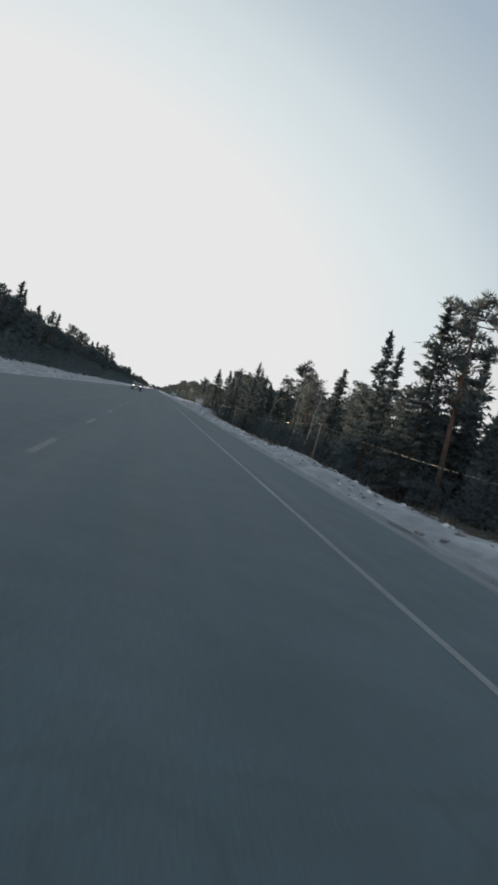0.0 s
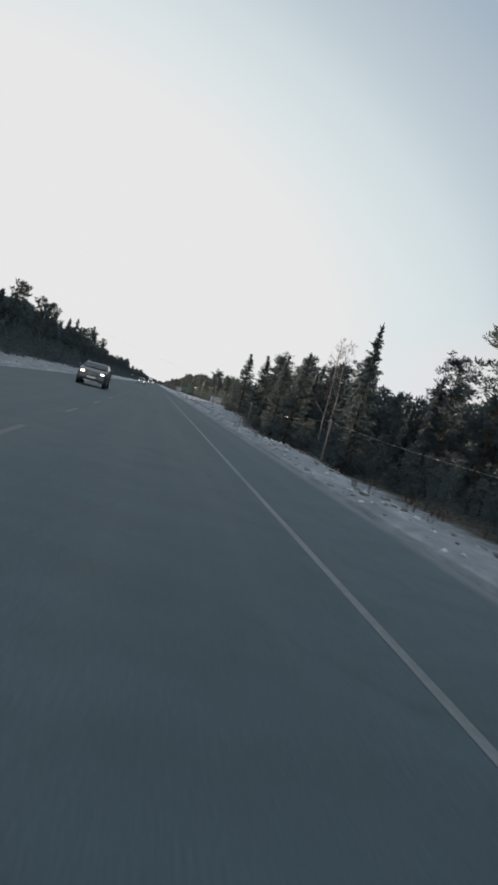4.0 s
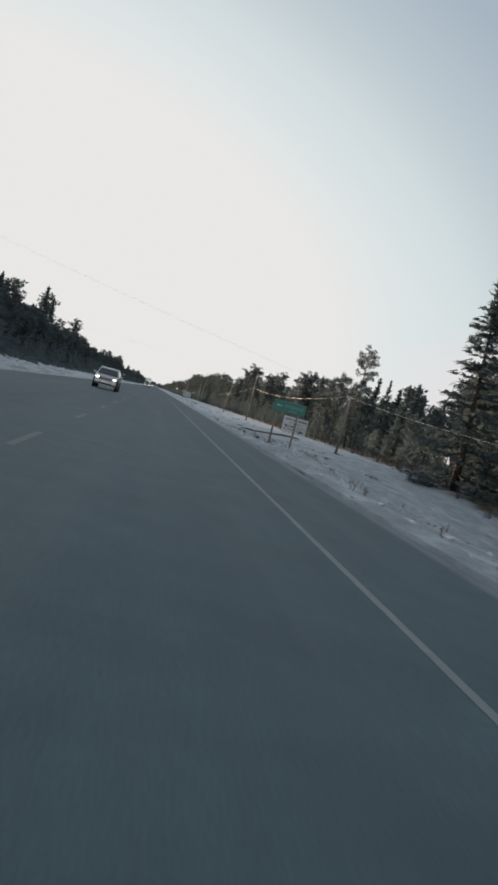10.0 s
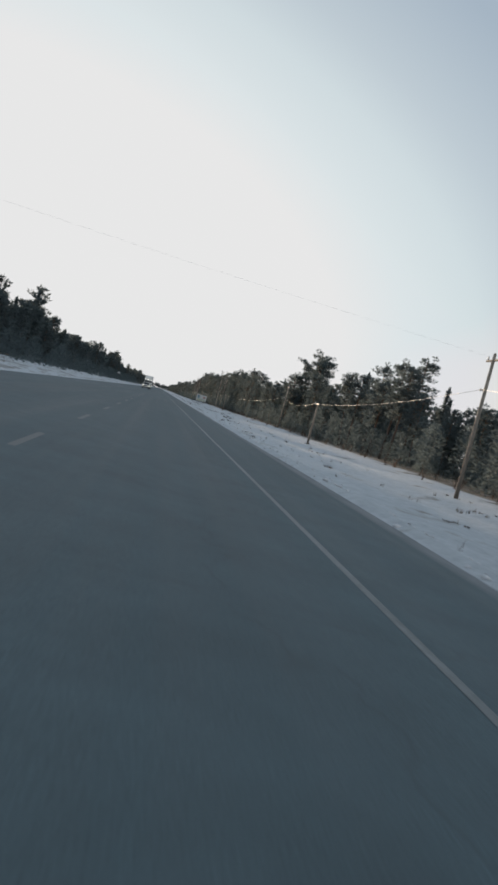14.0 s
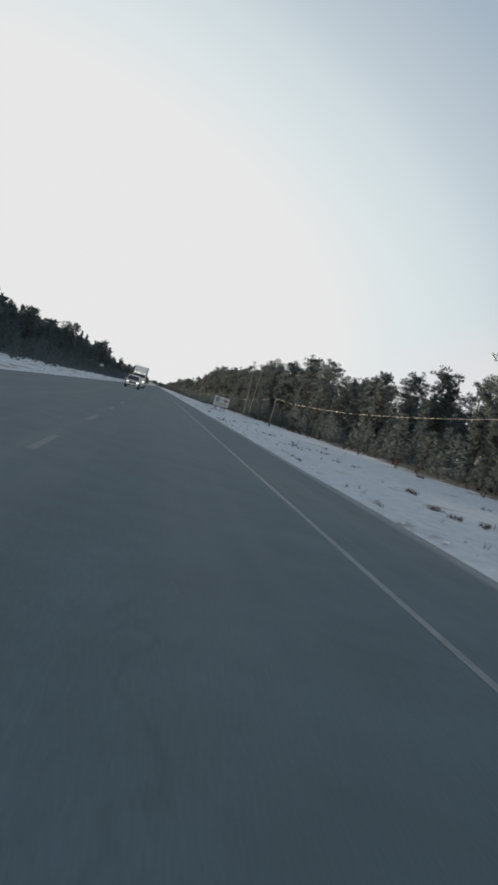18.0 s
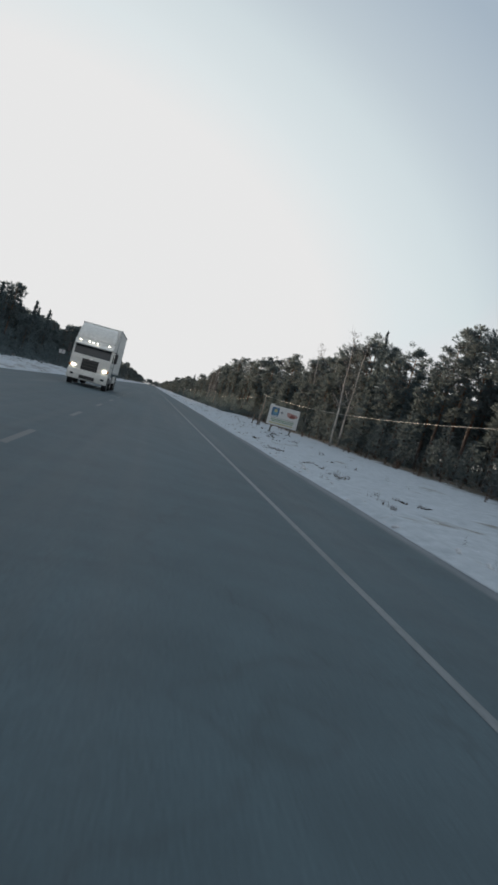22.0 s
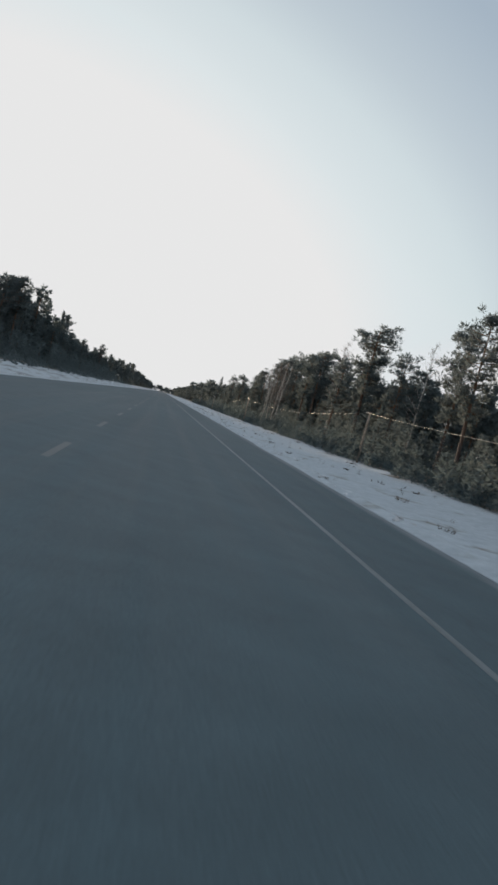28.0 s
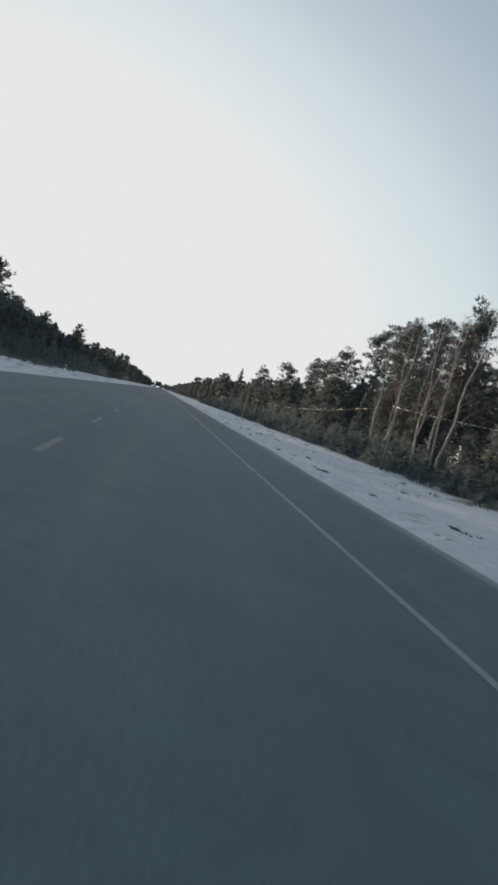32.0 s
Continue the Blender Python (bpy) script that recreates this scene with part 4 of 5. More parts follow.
def board(name, label, category, x, y, z0, foot, w, h, turn, mat, posts, post_mat, post_r=0.05, rim=None):
    """A sheet on posts; its middle is at x, y and its lower edge at z0."""
    ob = tagged(new(name), label, category)
    ob.matrix_basis = pose(x, y, 0, 0, 0, turn)
    part("panel", box("panel", (w, 0.04, h), (0, 0, z0 + h / 2), mat, 0.008), ob)
    part("frame", mesh_of("frame", *merge([tube([(-w / 2, 0.0, z0), (w / 2, 0.0, z0)], [0.024] * 2, 4), tube([(-w / 2, 0.0, z0 + h), (w / 2, 0.0, z0 + h)], [0.024] * 2, 4),
                                          tube([(-w / 2, 0, z0), (-w / 2, 0, z0 + h)], [0.024] * 2, 4), tube([(w / 2, 0, z0), (w / 2, 0, z0 + h)], [0.024] * 2, 4)]), rim or post_mat), ob)
    for px in posts:
        part("post", mesh_of("post", *tube([(px, 0.08, foot), (px, 0.08, z0 + h * 0.9)], [post_r] * 2, 8), post_mat, True), ob)
    return ob


def line_of_bars(name, x0, x1, z, tall, widths, mat, parent):
    """A line of unreadable words: bars of the given relative widths between x0 and x1."""
    unit = (x1 - x0) / (sum(widths) + 0.45 * (len(widths) - 1))
    x = x0
    for k, w in enumerate(widths):
        bar(name, w * unit, tall * (1.0, 0.86, 0.94)[k % 3], x + w * unit / 2, z, mat, parent)
        x += (w + 0.45) * unit


# green sign: an arrow and two dim lines
g_sign = board("direction_sign", "green direction sign with pale arrow on two weathered posts", "road sign", 9.5, 283, 1.755, -1.5, 1.95, 0.62, 0, M_GREEN, (-0.68, 0.62), M_POLE, 0.055, M_GREEN)
part("arrow", mesh_of("arrow", [(-0.80, -0.026, 2.08), (-0.66, -0.026, 2.18), (-0.66, -0.026, 2.11), (-0.47, -0.026, 2.11), (-0.47, -0.026, 2.05), (-0.66, -0.026, 2.05), (-0.66, -0.026, 1.98)],
                      [(0, 6, 5, 4, 3, 2, 1)], M_ARROW), g_sign, "pale arrow pointing left")
line_of_bars("name_bar", -0.30, 0.82, 2.13, 0.19, (1.1, 0.9, 1.0, 1.0, 0.9, 0.7, 0.4, 0.8), M_LETTER, g_sign)
line_of_bars("distance_bar", 0.05, 0.48, 1.88, 0.11, (1, 0.8, 0.9, 0.8), M_LETTER, g_sign)

# white board: a heading, two thin lines, a bold line and a long arrow
w_sign = board("advertising_board", "white roadside board with dull dark lettering and a long arrow", "billboard", 22.6, 346, -0.35, -1.4, 3.65, 2.42, 0, M_SHEET, (-1.1, 1.0), M_RUST, 0.07, M_SHEET)
line_of_bars("heading_bar", -1.55, -0.72, 1.68, 0.30, (1, 0.8, 1, 0.9, 1), M_RED, w_sign)
line_of_bars("heading_bar", -0.52, 0.12, 1.68, 0.30, (1, 0.5, 0.8, 0.9), M_RED, w_sign)
line_of_bars("heading_bar", 0.32, 1.62, 1.68, 0.30, (1, 0.9, 1, 1, 0.8, 0.9, 0.9), M_RED, w_sign)
line_of_bars("text_bar", -0.95, 0.75, 1.24, 0.07, (3, 2, 4, 2.5, 3), M_INK, w_sign)
line_of_bars("text_bar", -0.35, 1.0, 1.06, 0.07, (3, 4, 2.5, 3), M_INK, w_sign)
part("flag_mark", mesh_of("flag_mark", [(-1.6, -0.026, 0.86), (-1.6, -0.026, 0.80), (-1.22, -0.026, 0.48), (-1.16, -0.026, 0.50), (-1.08, -0.026, 0.84), (-1.2, -0.026, 0.87)],
                          [(0, 1, 2, 3, 4, 5)], M_INK), w_sign, "dark flag-shaped mark")
line_of_bars("bold_bar", -1.0, 0.2, 0.70, 0.25, (1, 0.9, 1, 1, 0.8, 1), M_INK, w_sign)
line_of_bars("text_bar", 0.35, 1.62, 0.68, 0.16, (1, 0.8, 1, 0.9, 1, 0.8), M_GREYINK, w_sign)
line_of_bars("text_bar", -1.65, 0.62, 0.33, 0.16, (2, 1.5, 2.2, 1.4, 2, 1.8, 2.2), M_GREYINK, w_sign)
bar("arrow_shaft", 2.5, 0.05, -0.35, 0.12, M_INK, w_sign)
part("arrow_head", mesh_of("arrow_head", [(1.62, -0.026, 0.16), (0.80, -0.026, 0.42), (0.92, -0.026, 0.16), (0.80, -0.026, -0.10)], [(0, 1, 2, 3)], M_INK), w_sign, "dark arrow head pointing right")

# billboard with an emblem, a cross and a picture over four lines of print
b_sign = board("billboard", "pale billboard with blue emblem and green text on forked wooden legs", "billboard", 17.9, 616, 0.38, -1.2, 3.75, 2.32, 0, M_SHEET, (-1.24, 1.22), M_POLE, 0.085, M_SHEET)
for px in (-1.24, 1.22):
    part("fork", mesh_of("fork", *tube([(px, 0.08, -0.05), (px + 0.36, 0.09, 0.45)], [0.06, 0.05], 7), M_POLE, True), b_sign)
part("top_board", box("top_board", (0.42, 0.03, 0.16), (-1.62, 0, 2.78), M_SHEET, 0.006), b_sign)
bar("blue_panel", 0.92, 0.98, -1.12, 2.02, M_BLUE, b_sign)
part("emblem", mesh_of("emblem", *tube([(-1.10, -0.04, 2.12), (-1.10, -0.05, 2.12)], [0.20, 0.20], 18), M_YELLOW), b_sign)
part("emblem_base", mesh_of("emblem_base", *tube([(-1.10, -0.041, 1.90), (-1.10, -0.049, 1.90)], [0.30, 0.30], 18), M_SKYBLUE), b_sign)
line_of_bars("caption_bar", -1.55, -0.70, 1.45, 0.07, (2, 3, 2, 3), M_SKYBLUE, b_sign)
bar("cross_bar", 0.30, 0.09, -0.30, 2.02, M_INK, b_sign)
bar("cross_bar", 0.09, 0.30, -0.30, 2.02, M_INK, b_sign, -0.044)
picture = [(0.95 + 0.66 * math.cos(a) * (1 + 0.2 * math.sin(3 * a + 1)), -0.036, 1.93 + 0.36 * math.sin(a) * (1 + 0.25 * math.cos(2 * a + 0.6))) for a in (2 * math.pi * k / 26 for k in range(26))]
part("picture", mesh_of("picture", picture, [tuple(range(26))], M_PINK), b_sign, "reddish blotchy picture")
patch_ = [(1.05 + 0.34 * math.cos(a) * (1 + 0.25 * math.sin(2 * a)), -0.041, 1.83 + 0.20 * math.sin(a) * (1 + 0.3 * math.cos(3 * a))) for a in (2 * math.pi * k / 20 for k in range(20))]
part("picture_patch", mesh_of("picture_patch", patch_, [tuple(range(20))], M_DEEPRED), b_sign, "dark red blotch")
line_of_bars("text_bar", -1.5, 1.35, 1.27, 0.08, (2, 4, 3, 2.5, 4, 3, 2, 3.5), M_GREYINK, b_sign)
line_of_bars("text_bar", -1.5, 1.45, 1.07, 0.12, (3, 2.4, 4, 2, 3.4, 3, 4), M_LEAF, b_sign)
line_of_bars("text_bar", -1.3, 1.3, 0.88, 0.12, (3.4, 2, 3, 4, 2.4, 3), M_LEAF, b_sign)
line_of_bars("text_bar", -1.6, 1.4, 0.62, 0.15, (4, 3, 5, 3, 4, 3.4), M_YELLOW, b_sign)

l_sign = board("road_sign", "grey double road sign on two posts on the far verge", "road sign", -18.6, 690, 2.75, -0.6, 1.3, 0.85, 0, M_STEEL, (-0.35, 0.35), M_RUST)
bar("panel_joint", 0.12, 0.8, 0, 3.17, M_INK, l_sign)

# marker posts beside a pole and in the ditch
for x, y, h, lab in ((17.9, 640.5, 1.4, "a"), (18.5, 639, 1.8, "b"), (19.7, 634, 1.3, "c")):
    z0 = float(ground_z(x, y)) - 0.15
    mk = tagged(new("marker_post"), "short weathered marker post standing in snow", "marker post", "posts in the snow")
    mk.location = (x, y, z0)
    part("stake", mesh_of("stake", *tube([(0, 0, 0), (0.03, 0, h)], [0.1, 0.085], 7), M_POLE, True), mk)
    part("cap", mesh_of("cap", *tube([(0.03, 0, h), (0.03, 0, h + 0.06)], [0.09, 0.03], 7), M_AMBER), mk)
for x, y in ((7.2, 216), (7.3, 223), (7.1, 231)):
    z0 = float(ground_z(x, y)) - 0.1
    mk = tagged(new("marker_post"), "small dark stake standing in the snowbank", "marker post", "posts in the snow")
    mk.location = (x, y, z0)
    part("stake", mesh_of("stake", *tube([(0, 0, 0), (0.02, 0, 0.45)], [0.03, 0.022], 6), M_RUST, True), mk)
for x, y, h, r in ((-12.0, 871, 1.25, 0.07), (-8.4, 456, 1.5, 0.03)):
    mk = tagged(new("marker_post"), "slim pale marker post on the far verge", "marker post", "posts in the snow")
    mk.location = (x, y, float(ground_z(x, y)) - 0.1)
    part("stake", mesh_of("stake", *tube([(0, 0, 0), (0, 0, h)], [r, r], 7), M_WHITE, True), mk)
    part("band", mesh_of("band", *tube([(0, 0, h * 0.7), (0, 0, h * 0.85)], [r + 0.004] * 2, 7), M_INK, True), mk)


# ---- oncoming vehicles on the far lane ----
def extrude_profile(name, pts, x0, x1, mat, bevel=0.03, taper=None, nose=0.0):
    """A side profile of (y, z) points drawn across from x0 to x1; taper narrows it with height."""
    bm = bmesh.new()
    a = [bm.verts.new((x0, y, z)) for y, z in pts]
    b = [bm.verts.new((x1, y, z)) for y, z in pts]
    n = len(pts)
    bm.faces.new(a)
    bm.faces.new(b[::-1])
    for i in range(n):
        bm.faces.new((a[i], b[i], b[(i + 1) % n], a[(i + 1) % n])[::-1])
    bmesh.ops.recalc_face_normals(bm, faces=bm.faces[:])
    if taper:
        zlo, zhi, k = taper
        for v in bm.verts:
            u = max(0.0, min(1.0, (v.co.z - zlo) / (zhi - zlo)))
            v.co.x *= 1 - k * u
    if nose:
        for v in bm.verts:
            v.co.x *= 1 - 0.16 * max(0.0, 1 - v.co.y / nose) ** 2
    if bevel:
        bmesh.ops.bevel(bm, geom=bm.edges[:], offset=bevel, segments=3 if nose else 2, affect="EDGES", profile=0.6, clamp_overlap=True)
    return bm_mesh(name, bm, mat)


def wheel(parent, x, y, r, w):
    wh = part("wheel", mesh_of("wheel", *tube([(-w * 0.3, 0, 0), (w * 0.3, 0, 0)], [r * 0.35] * 2, 12), M_RUST), parent)
    wh.location = (x, y, r)
    prof = [(-w / 2, r * 0.62), (-w / 2, r * 0.92), (-w * 0.36, r), (w * 0.36, r), (w / 2, r * 0.92), (w / 2, r * 0.62)]
    part("tyre", mesh_of("tyre", *tube([(a, 0, 0) for a, _ in prof], [b for _, b in prof], 20), M_TYRE, True), wh)
    s = 1 if x > 0 else -1
    part("rim", mesh_of("rim", *tube([(s * w * 0.5, 0, 0), (s * (w * 0.5 + 0.015), 0, 0), (s * (w * 0.5 - 0.03), 0, 0)], [r * 0.62, r * 0.58, r * 0.2], 14), M_STEEL), wh)
    return wh


def car(name, label, x, y, paint, long=4.6, wide=1.86, tall=1.68, fogs=False, pickup=False):
    """A car that faces the camera's way, nose at its own y = 0."""
    ob = tagged(new(name), label, "car", "oncoming vehicles")
    ob.location = (x, y, road_z(x))
    hw = wide / 2
    L, T = long, tall
    part("body", extrude_profile("body", [(0.05, 0.32), (0.0, 0.55), (0.05, 0.80), (0.20, 0.95), (0.55, 1.03), (1.15, 1.12), (L - 0.15, 1.12), (L, 0.95), (L, 0.4), (L - 0.1, 0.3)],
                                 -hw, hw, paint, 0.09, None, 0.8), ob)
    back_y = L * 0.62 if pickup else L - 0.2
    cabin = part("cabin", extrude_profile("cabin", [(1.12, 1.08), (1.82, T - 0.05), (2.1, T), (back_y - 0.3, T - 0.01), (back_y, 1.08)], -hw + 0.06, hw - 0.06, paint, 0.04, (1.08, T, 0.22)), ob)
    slope = math.degrees(math.atan2(T - 0.14 - 1.12, 1.82 - 1.2))
    ws = extrude_profile("windscreen", [(1.155, 1.14), (1.75, T - 0.14), (1.80, T - 0.14), (1.2, 1.14)], -hw + 0.17, hw - 0.17, M_GLASS, 0.0, (1.08, T, 0.22))
    g = part("windscreen", ws, ob, "dark windscreen glass")
    g.location = (0, -0.035, 0.01)
    for s in (-1, 1):
        sw = part("side_window", extrude_profile("side_window", [(1.5, 1.16), (2.0, T - 0.13), (back_y - 0.5, T - 0.14), (back_y - 0.3, 1.16)], s * (hw - 0.055) - 0.012, s * (hw - 0.055) + 0.012, M_GLASS, 0.0, (1.08, T, 0.22)), ob)
        part("headlight", box("headlight", (0.24, 0.10, 0.10), (s * (hw - 0.29), 0.06, 0.84), M_LAMP, 0.035, (-12, s * 8, s * 24)), ob, "lit headlight")
        part("fog_lamp", box("fog_lamp", (0.15, 0.06, 0.07), (s * (hw - 0.22), 0.0, 0.47), M_LAMP if fogs else M_CHROME, 0.025), ob)
        mir = part("wing_mirror", box("wing_mirror", (0.22, 0.12, 0.16), (s * (hw + 0.10), 1.45, 1.16), paint, 0.04), ob)
        part("mirror_arm", box("mirror_arm", (0.12, 0.05, 0.05), (s * (hw - 0.02), 1.45, 1.11), M_BLACK, 0.01), mir)
        part("roof_rail", mesh_of("roof_rail", *tube([(s * (hw * 0.72), 2.1, T + 0.0), (s * (hw * 0.72), 2.2, T + 0.05), (s * (hw * 0.72), back_y - 0.5, T + 0.05)], [0.02] * 3, 6), M_BLACK), ob)
        part("wheel_arch", mesh_of("wheel_arch", *tube([(s * (hw - 0.2), 0.92, 0.36), (s * (hw + 0.012), 0.92, 0.36)], [0.43, 0.43], 18), M_BLACK), ob)
        part("wheel_arch", mesh_of("wheel_arch", *tube([(s * (hw - 0.2), L - 0.85, 0.36), (s * (hw + 0.012), L - 0.85, 0.36)], [0.43, 0.43], 18), M_BLACK), ob)
        for wy in (0.92, L - 0.85):
            wheel(ob, s * (hw - 0.09), wy, 0.36, 0.24)
    gr = part("grille", box("grille", (wide * 0.52, 0.05, 0.20), (0, 0.01, 0.78), M_BLACK, 0.02), ob)
    for k in range(3):
        part("grille_bar", box("grille_bar", (wide * 0.50, 0.02, 0.018), (0, -0.02, 0.72 + 0.06 * k), M_CHROME, 0.004), gr)
    bu = part("bumper", extrude_profile("bumper", [(-0.06, 0.36), (-0.09, 0.5), (-0.04, 0.62), (0.08, 0.62), (0.08, 0.3)], -hw * 0.86, hw * 0.86, paint, 0.04), ob)
    part("air_intake", box("air_intake", (wide * 0.55, 0.05, 0.12), (0, -0.06, 0.42), M_BLACK, 0.02), bu)
    part("number_plate", box("number_plate", (0.52, 0.015, 0.11), (0, -0.098, 0.55), M_WHITE, 0.004), bu)
    part("skid_plate", box("skid_plate", (wide * 0.5, 0.08, 0.08), (0, -0.04, 0.31), M_STEEL, 0.02), bu)
    for s in (-0.32, 0.28):
        wp = part("wiper", mesh_of("wiper", *tube([(s, 1.13, 1.14), (s + 0.25, 1.22, 1.22), (s + 0.5, 1.30, 1.29)], [0.012] * 3, 5), M_BLACK), ob)
    return ob


car("saloon_car", "dark grey car with lit headlights on the far lane", -2.1, 142, M_CARDARK, 4.5, 1.80, 1.5)
car("crossover_car", "silver crossover car with lit headlights on the far lane", -2.15, 295.9, M_CARGREY)
car("pickup_car", "pale off-road car with lit lamps on the far lane", -1.97, 532, M_CARWHITE, 4.9, 1.92, 1.82, True)


def truck(x, y):
    ob = tagged(new("semi_truck"), "white cab-over truck with a tall white box trailer, headlights lit", "truck", "oncoming vehicles")
    ob.location = (x, y, road_z(x))
    cab = part("cab", extrude_profile("cab", [(0.02, 0.85), (0.0, 1.75), (0.22, 2.72), (0.35, 2.95), (2.15, 3.0), (2.2, 0.85)], -1.24, 1.24, M_TRUCK, 0.07), ob)
    part("windscreen", extrude_profile("windscreen", [(0.005, 1.93), (0.17, 2.62), (0.23, 2.62), (0.07, 1.93)], -1.12, 1.12, M_GLASS, 0.02), cab, "dark windscreen glass")
    visor = part("sun_visor", extrude_profile("sun_visor", [(-0.16, 2.56), (0.12, 2.74), (0.2, 2.70), (-0.12, 2.50)], -1.15, 1.15, M_TRUCK, 0.01), cab)
    for k in (-0.9, -0.35, -0.1, 0.15, 0.9):
        part("marker_lamp", box("marker_lamp", (0.12, 0.05, 0.05), (k, 0.02, 2.79), M_LAMP, 0.012), visor)
    part("roof_fairing", extrude_profile("roof_fairing", [(0.32, 2.93), (0.55, 3.35), (1.1, 3.78), (1.75, 3.95), (2.1, 3.95), (2.1, 2.95)], -1.22, 1.22, M_TRUCK, 0.2, (2.95, 3.95, 0.08)), ob)
    gr = part("grille", box("grille", (1.02, 0.06, 1.0), (0, -0.03, 1.20), M_BLACK, 0.03), cab)
    for k in range(5):
        part("grille_bar", box("grille_bar", (0.92, 0.03, 0.04), (0, -0.07, 0.86 + 0.18 * k), M_RUST, 0.008), gr)
    part("emblem", box("emblem", (0.3, 0.02, 0.1), (0, -0.055, 1.72), M_CHROME, 0.01), cab)
    bu = part("bumper", extrude_profile("bumper", [(-0.1, 0.38), (-0.14, 0.7), (-0.1, 1.0), (0.25, 1.0), (0.25, 0.36)], -1.25, 1.25, M_TRUCK, 0.04), ob)
    part("air_intake", box("air_intake", (0.95, 0.05, 0.22), (0, -0.12, 0.56), M_BLACK, 0.02), bu)
    part("number_plate", box("number_plate", (0.52, 0.015, 0.11), (0, -0.152, 0.78), M_WHITE, 0.004), bu)
    for s in (-1, 1):
        part("headlight", box("headlight", (0.24, 0.08, 0.15), (s * 0.96, -0.05, 1.20), M_LAMP, 0.03), bu, "lit headlight")
        part("lower_lamp", box("lower_lamp", (0.18, 0.08, 0.05), (s * 0.96, -0.05, 1.33), M_CHROME, 0.015), bu)
        part("indicator", box("indicator", (0.1, 0.08, 0.16), (s * 1.17, -0.03, 1.20), M_AMBER, 0.02), bu)
        part("fog_lamp", box("fog_lamp", (0.2, 0.05, 0.12), (s * 0.95, -0.13, 0.66), M_GLASS, 0.02), bu)
        mir = part("wing_mirror", box("wing_mirror", (0.20, 0.14, 0.62), (s * 1.45, 0.18, 2.15), M_BLACK, 0.04), ob)
        part("mirror_arm", mesh_of("mirror_arm", *tube([(s * 1.2, 0.3, 2.52), (s * 1.45, 0.2, 2.5)], [0.025] * 2, 6), M_BLACK), mir)
        part("side_window", box("side_window", (0.02, 0.85, 0.62), (s * 1.245, 0.85, 2.15), M_GLASS, 0.006), cab)
        part("door_handle", box("door_handle", (0.04, 0.18, 0.05), (s * 1.26, 1.2, 1.55), M_BLACK, 0.01), cab)
        part("side_deflector", box("side_deflector", (0.06, 0.75, 2.6), (s * 1.2, 2.5, 2.3), M_TRUCK, 0.02), ob)
        part("step", box("step", (0.1, 0.7, 0.3), (s * 1.2, 0.55, 0.62), M_BLACK, 0.02), ob)
        part("fuel_tank", mesh_of("fuel_tank", *tube([(s * 0.95, 3.0, 0.75), (s * 0.95, 4.3, 0.75)], [0.32] * 2, 14), M_STEEL, True), ob)
        part("side_skirt", box("side_skirt", (0.04, 3.2, 0.5), (s * 1.24, 7.3, 0.80), M_TRUCK, 0.01), ob)
        for wy in (1.35, 4.9, 9.6, 10.9):
            wheel(ob, s * 1.08, wy, 0.5, 0.30)
        part("mudguard", mesh_of("mudguard", *tube([(s * 0.95, 1.35, 0.52), (s * 1.24, 1.35, 0.52)], [0.6, 0.6], 18), M_BLACK), ob)
    part("chassis", box("chassis", (0.9, 9.0, 0.3), (0, 7.0, 0.92), M_RUST, 0.02), ob)
    bx = part("cargo_box", box("cargo_box", (2.55, 8.5, 2.9), (0, 7.25, 2.66), M_BOX, 0.03), ob, "plain white box body")
    for zz in (1.24, 4.07):
        for s in (-1, 1):
            part("rail", box("rail", (0.05, 8.5, 0.10), (s * 1.27, 7.25, zz), M_STEEL, 0.01), bx)
    for s in (-1, 1):
        part("corner_post", box("corner_post", (0.09, 0.06, 2.8), (s * 1.24, 3.0, 2.62), M_STEEL, 0.01), bx)
    return ob


truck(-2.40, 574.5)


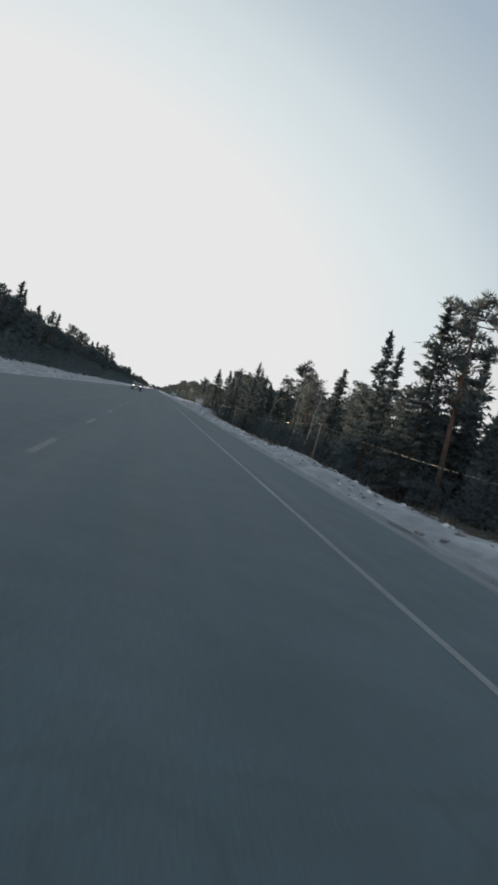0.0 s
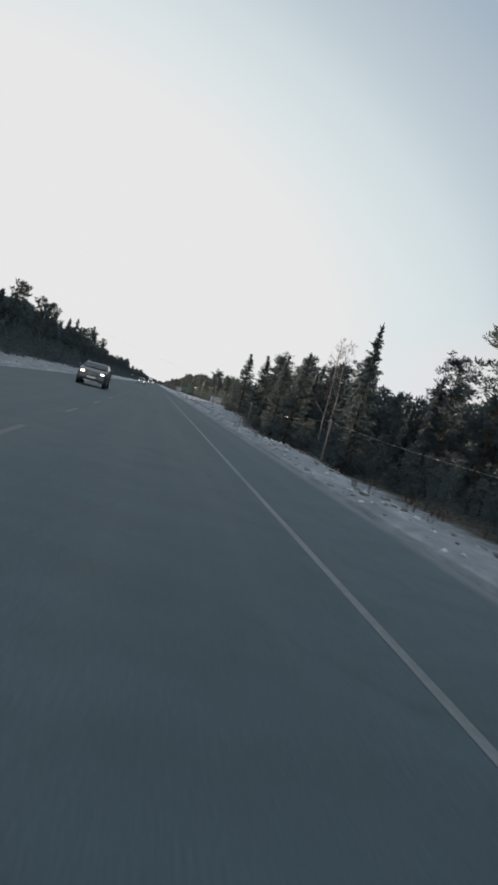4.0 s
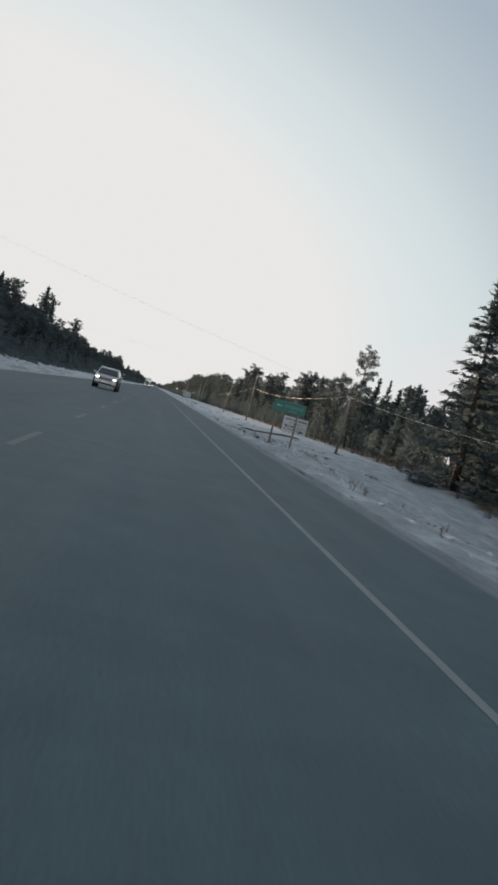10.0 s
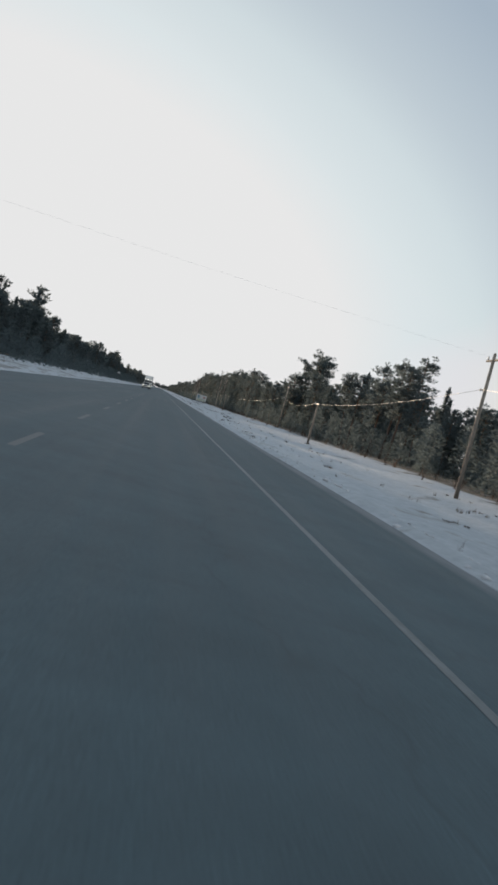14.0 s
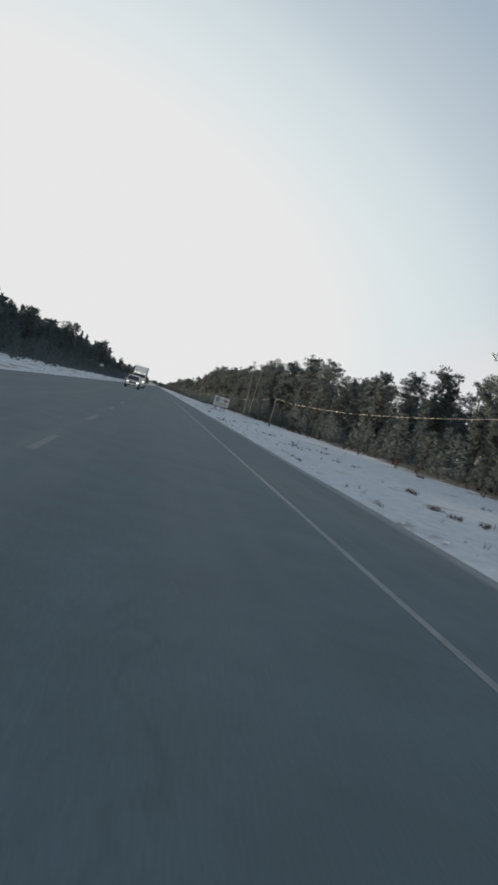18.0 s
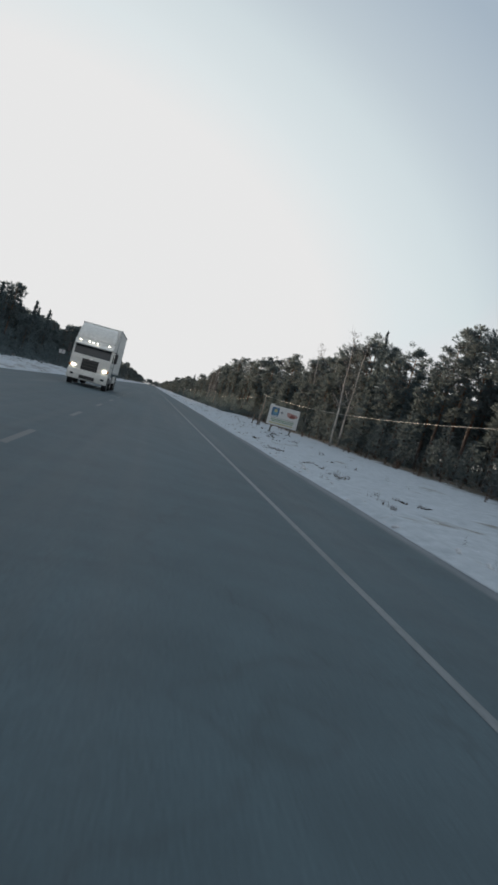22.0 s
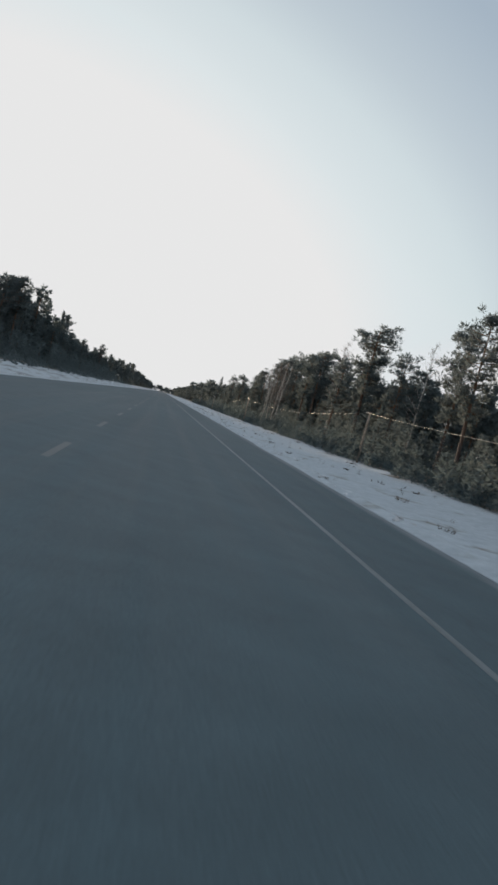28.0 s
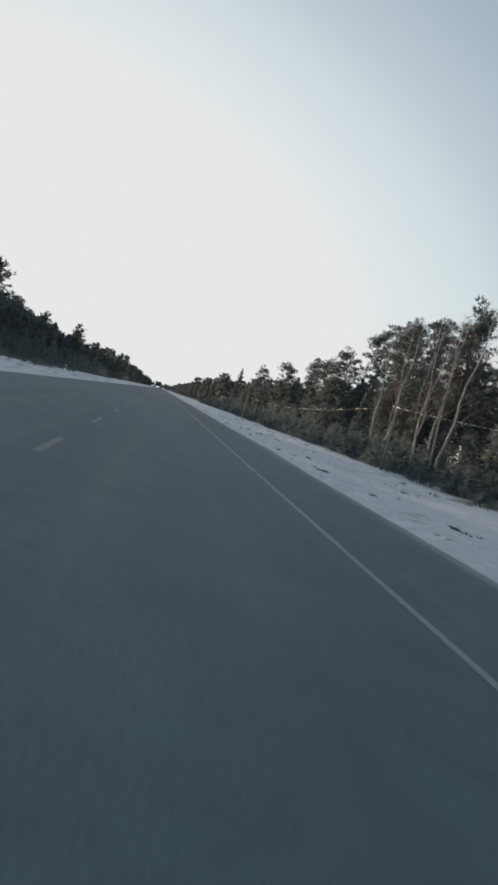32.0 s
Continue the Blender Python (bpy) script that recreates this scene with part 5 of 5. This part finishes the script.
# ---- small growth and lumps on the verges ----
def verge_stuff():
    rng = np.random.default_rng(77)
    # snow lumps thrown up by the plough
    bm = bmesh.new()
    bmesh.ops.create_icosphere(bm, subdivisions=1, radius=1)
    base = np.array([v.co[:] for v in bm.verts])
    tri = np.array([[v.index for v in f.verts] for f in bm.faces])
    bm.free()
    vs, fs = [], []
    for k in range(2600):
        right = rng.uniform() < 0.8
        y = rng.uniform(8, 930)
        off = abs(rng.normal(0, 1.0)) + 0.15 if rng.uniform() < 0.7 else rng.uniform(0.5, 6)
        x = ROAD_R + off if right else ROAD_L - off
        r = rng.uniform(0.015, 0.06) * (1.3 if off < 1.5 else 1.0)
        shape = base * (1 + rng.normal(0, 0.32, (len(base), 1))) * np.array([1.2, 1.3, 0.7]) * r
        vs.append(shape + np.array([x, y, float(ground_z(x, y)) + 0.15 * r]))
        fs.append(tri + k * len(base))
    tagged(new("snow_lumps", mesh_of("snow_lumps", np.concatenate(vs), np.concatenate(fs), M_CLOD)), "broken snow lumps thrown along the road edge", "snow", kind="stuff")

    # dirty ice chunks on the first stretch
    vs, fs = [], []
    for k in range(2000):
        y, off = rng.uniform(8, 345), rng.uniform(0.1, 2.0)
        x, r = ROAD_R + off, (0.015 + 0.07 * rng.uniform() ** 2.5) * (1.0 if y < 150 else 0.45)
        shape = base * (1 + rng.normal(0, 0.3, (len(base), 1))) * np.array([1.0, 1.5, 0.6]) * r
        vs.append(shape + np.array([x, y, float(ground_z(x, y)) + 0.2 * r]))
        fs.append(tri + k * len(base))
    tagged(new("ice_chunks", mesh_of("ice_chunks", np.concatenate(vs), np.concatenate(fs), M_DIRTY)), "grey dirty ice chunks along the ploughed road edge", "snow", kind="stuff")

    # dry grass tufts and bare weed stalks that stick out of the snow
    def tufts(name, n, pick, blades, hlo, hhi, wdt, spread, mat, label):
        vs_, fs_, o = [], [], 0
        xy = np.array([pick() for k in range(n)])
        for (x, y), z in zip(xy, ground_z(xy[:, 0], xy[:, 1]) - 0.03):
            m = int(rng.integers(*blades))
            a = rng.uniform(0, 2 * math.pi, m)
            h = rng.uniform(hlo, hhi, m)
            lean = rng.uniform(0.1, 1.0, m) * spread * h
            root = np.stack([x + rng.normal(0, 0.06, m), y + rng.normal(0, 0.06, m), np.full(m, z)], 1)
            tip = root + np.stack([np.cos(a) * lean, np.sin(a) * lean, h], 1)
            side = np.stack([-np.sin(a + 0.6), np.cos(a + 0.6), np.zeros(m)], 1) * wdt
            mid = (root + tip) / 2 + np.array([0, 0, 0.06])
            vs_.append(np.stack([root - side, root + side, mid + side * 0.7, tip, mid - side * 0.7], 1).reshape(-1, 3))
            i = o + np.arange(m) * 5
            fs_.append(np.stack([i, i + 1, i + 2, i + 3, i + 4], 1))
            o += 5 * m
        tagged(new(name, mesh_of(name, np.concatenate(vs_), np.concatenate(fs_), mat)), label, "grass", kind="stuff")

    def verge():
        y = rng.uniform(250, 930)
        c = value_noise(50.0, y, 14) + 0.5
        return ROAD_R + 1.5 + rng.gamma(2.2, 2.2) * (0.6 + c), y

    def bank():
        y = rng.uniform(10, 300)
        return ROAD_R + rng.uniform(0.8, 4.5), y

    def brown_patch():
        return ROAD_R + rng.uniform(2.0, 9.0), rng.uniform(288, 330)

    def leftside():
        y = rng.uniform(60, 930)
        return ROAD_L - rng.uniform(1.0, 12), y

    tufts("dry_grass", 260, verge, (4, 10), 0.06, 0.26, 0.008, 0.9, M_GRASS, "tufts of dry yellow grass poking through the snow")
    tufts("bank_grass", 420, bank, (4, 9), 0.10, 0.32, 0.008, 0.7, M_GRASS, "short dry grass along the brow of the snowy bank")
    tufts("far_verge_grass", 260, leftside, (5, 10), 0.08, 0.3, 0.010, 0.6, M_GRASS, "dry grass in the snow beyond the far lane")
    tufts("trampled_grass", 110, brown_patch, (6, 11), 0.03, 0.12, 0.012, 3.0, M_MAT, "brown trampled grass beside the signs")
    def clusters(n, y0, y1, reach, seed):
        pick = np.random.default_rng(seed)
        return np.stack([ROAD_R + pick.uniform(2.0, reach, n), pick.uniform(y0, y1, n)], 1)

    flat_spots = np.concatenate([clusters(75, 262, 935, 12.5, 5), clusters(30, 480, 640, 10.5, 9), np.array([(x, y) for x, y, _ in POLES[3:]]),
                                 np.array([(16.2, 610), (18.6, 613), (15.4, 606), (9.0, 283), (20.4, 340)])])
    tuft_spots = np.concatenate([clusters(120, 262, 935, 12.5, 6), np.array([(14.6, 466.5), (13.3, 460.3), (13.4, 458.2), (14.2, 457.5), (21.1, 482.4)] * 4)])

    def mats():
        c = flat_spots[int(rng.integers(len(flat_spots)))]
        return c[0] + rng.normal(0, 0.22), c[1] + rng.normal(0, 0.7)

    def small_tufts():
        c = tuft_spots[int(rng.integers(len(tuft_spots)))]
        return c[0] + rng.normal(0, 0.18), c[1] + rng.normal(0, 0.3)
    tufts("dead_grass_mats", 460, mats, (7, 13), 0.03, 0.13, 0.014, 4.0, M_MAT, "flattened dark dead grass lying on the snow")
    tufts("dark_tufts", 380, small_tufts, (6, 12), 0.08, 0.26, 0.009, 0.7, M_MAT, "small dark grass tufts standing in the snow")
    tufts("weed_stalks", 130, verge, (3, 7), 0.15, 0.42, 0.005, 0.6, M_TWIG, "bare brown weed stalks standing in the snow")

    def edge_of_wood():
        y = rng.uniform(30, 1000)
        return rng.uniform(22.5, 26.5), y
    tufts("bare_brush", 480, edge_of_wood, (10, 18), 0.4, 1.3, 0.010, 0.5, M_TWIG, "leafless brush in front of the forest")


# a low bank of bare earth beside the track that turns off at the board
vs, fs, sides = [], [], 7
for i in range(31):
    x = 12.0 + 0.29 * i
    for k in range(sides):
        u = k / (sides - 1)
        y = 325.6 + 0.035 * (x - 13.5) ** 2 * (1 if x < 13.5 else 0.4) + 2.1 * u + 0.25 * float(value_noise(x, u * 3, 1.1))
        swell = math.sin(math.pi * u) * min(1, i / 4, (30 - i) / 4)
        vs.append((x, y, float(ground_z(x, y)) - 0.05 + swell * (0.22 + 0.2 * float(value_noise(x, y, 0.8)))))
    if i:
        o = (i - 1) * sides
        fs += [(o + k, o + k + sides, o + k + sides + 1, o + k + 1) for k in range(sides - 1)]
tagged(new("earth_bank", mesh_of("earth_bank", vs, fs, M_SOIL, True)), "low bank of bare brown earth rising from the snow", "soil")

verge_stuff()
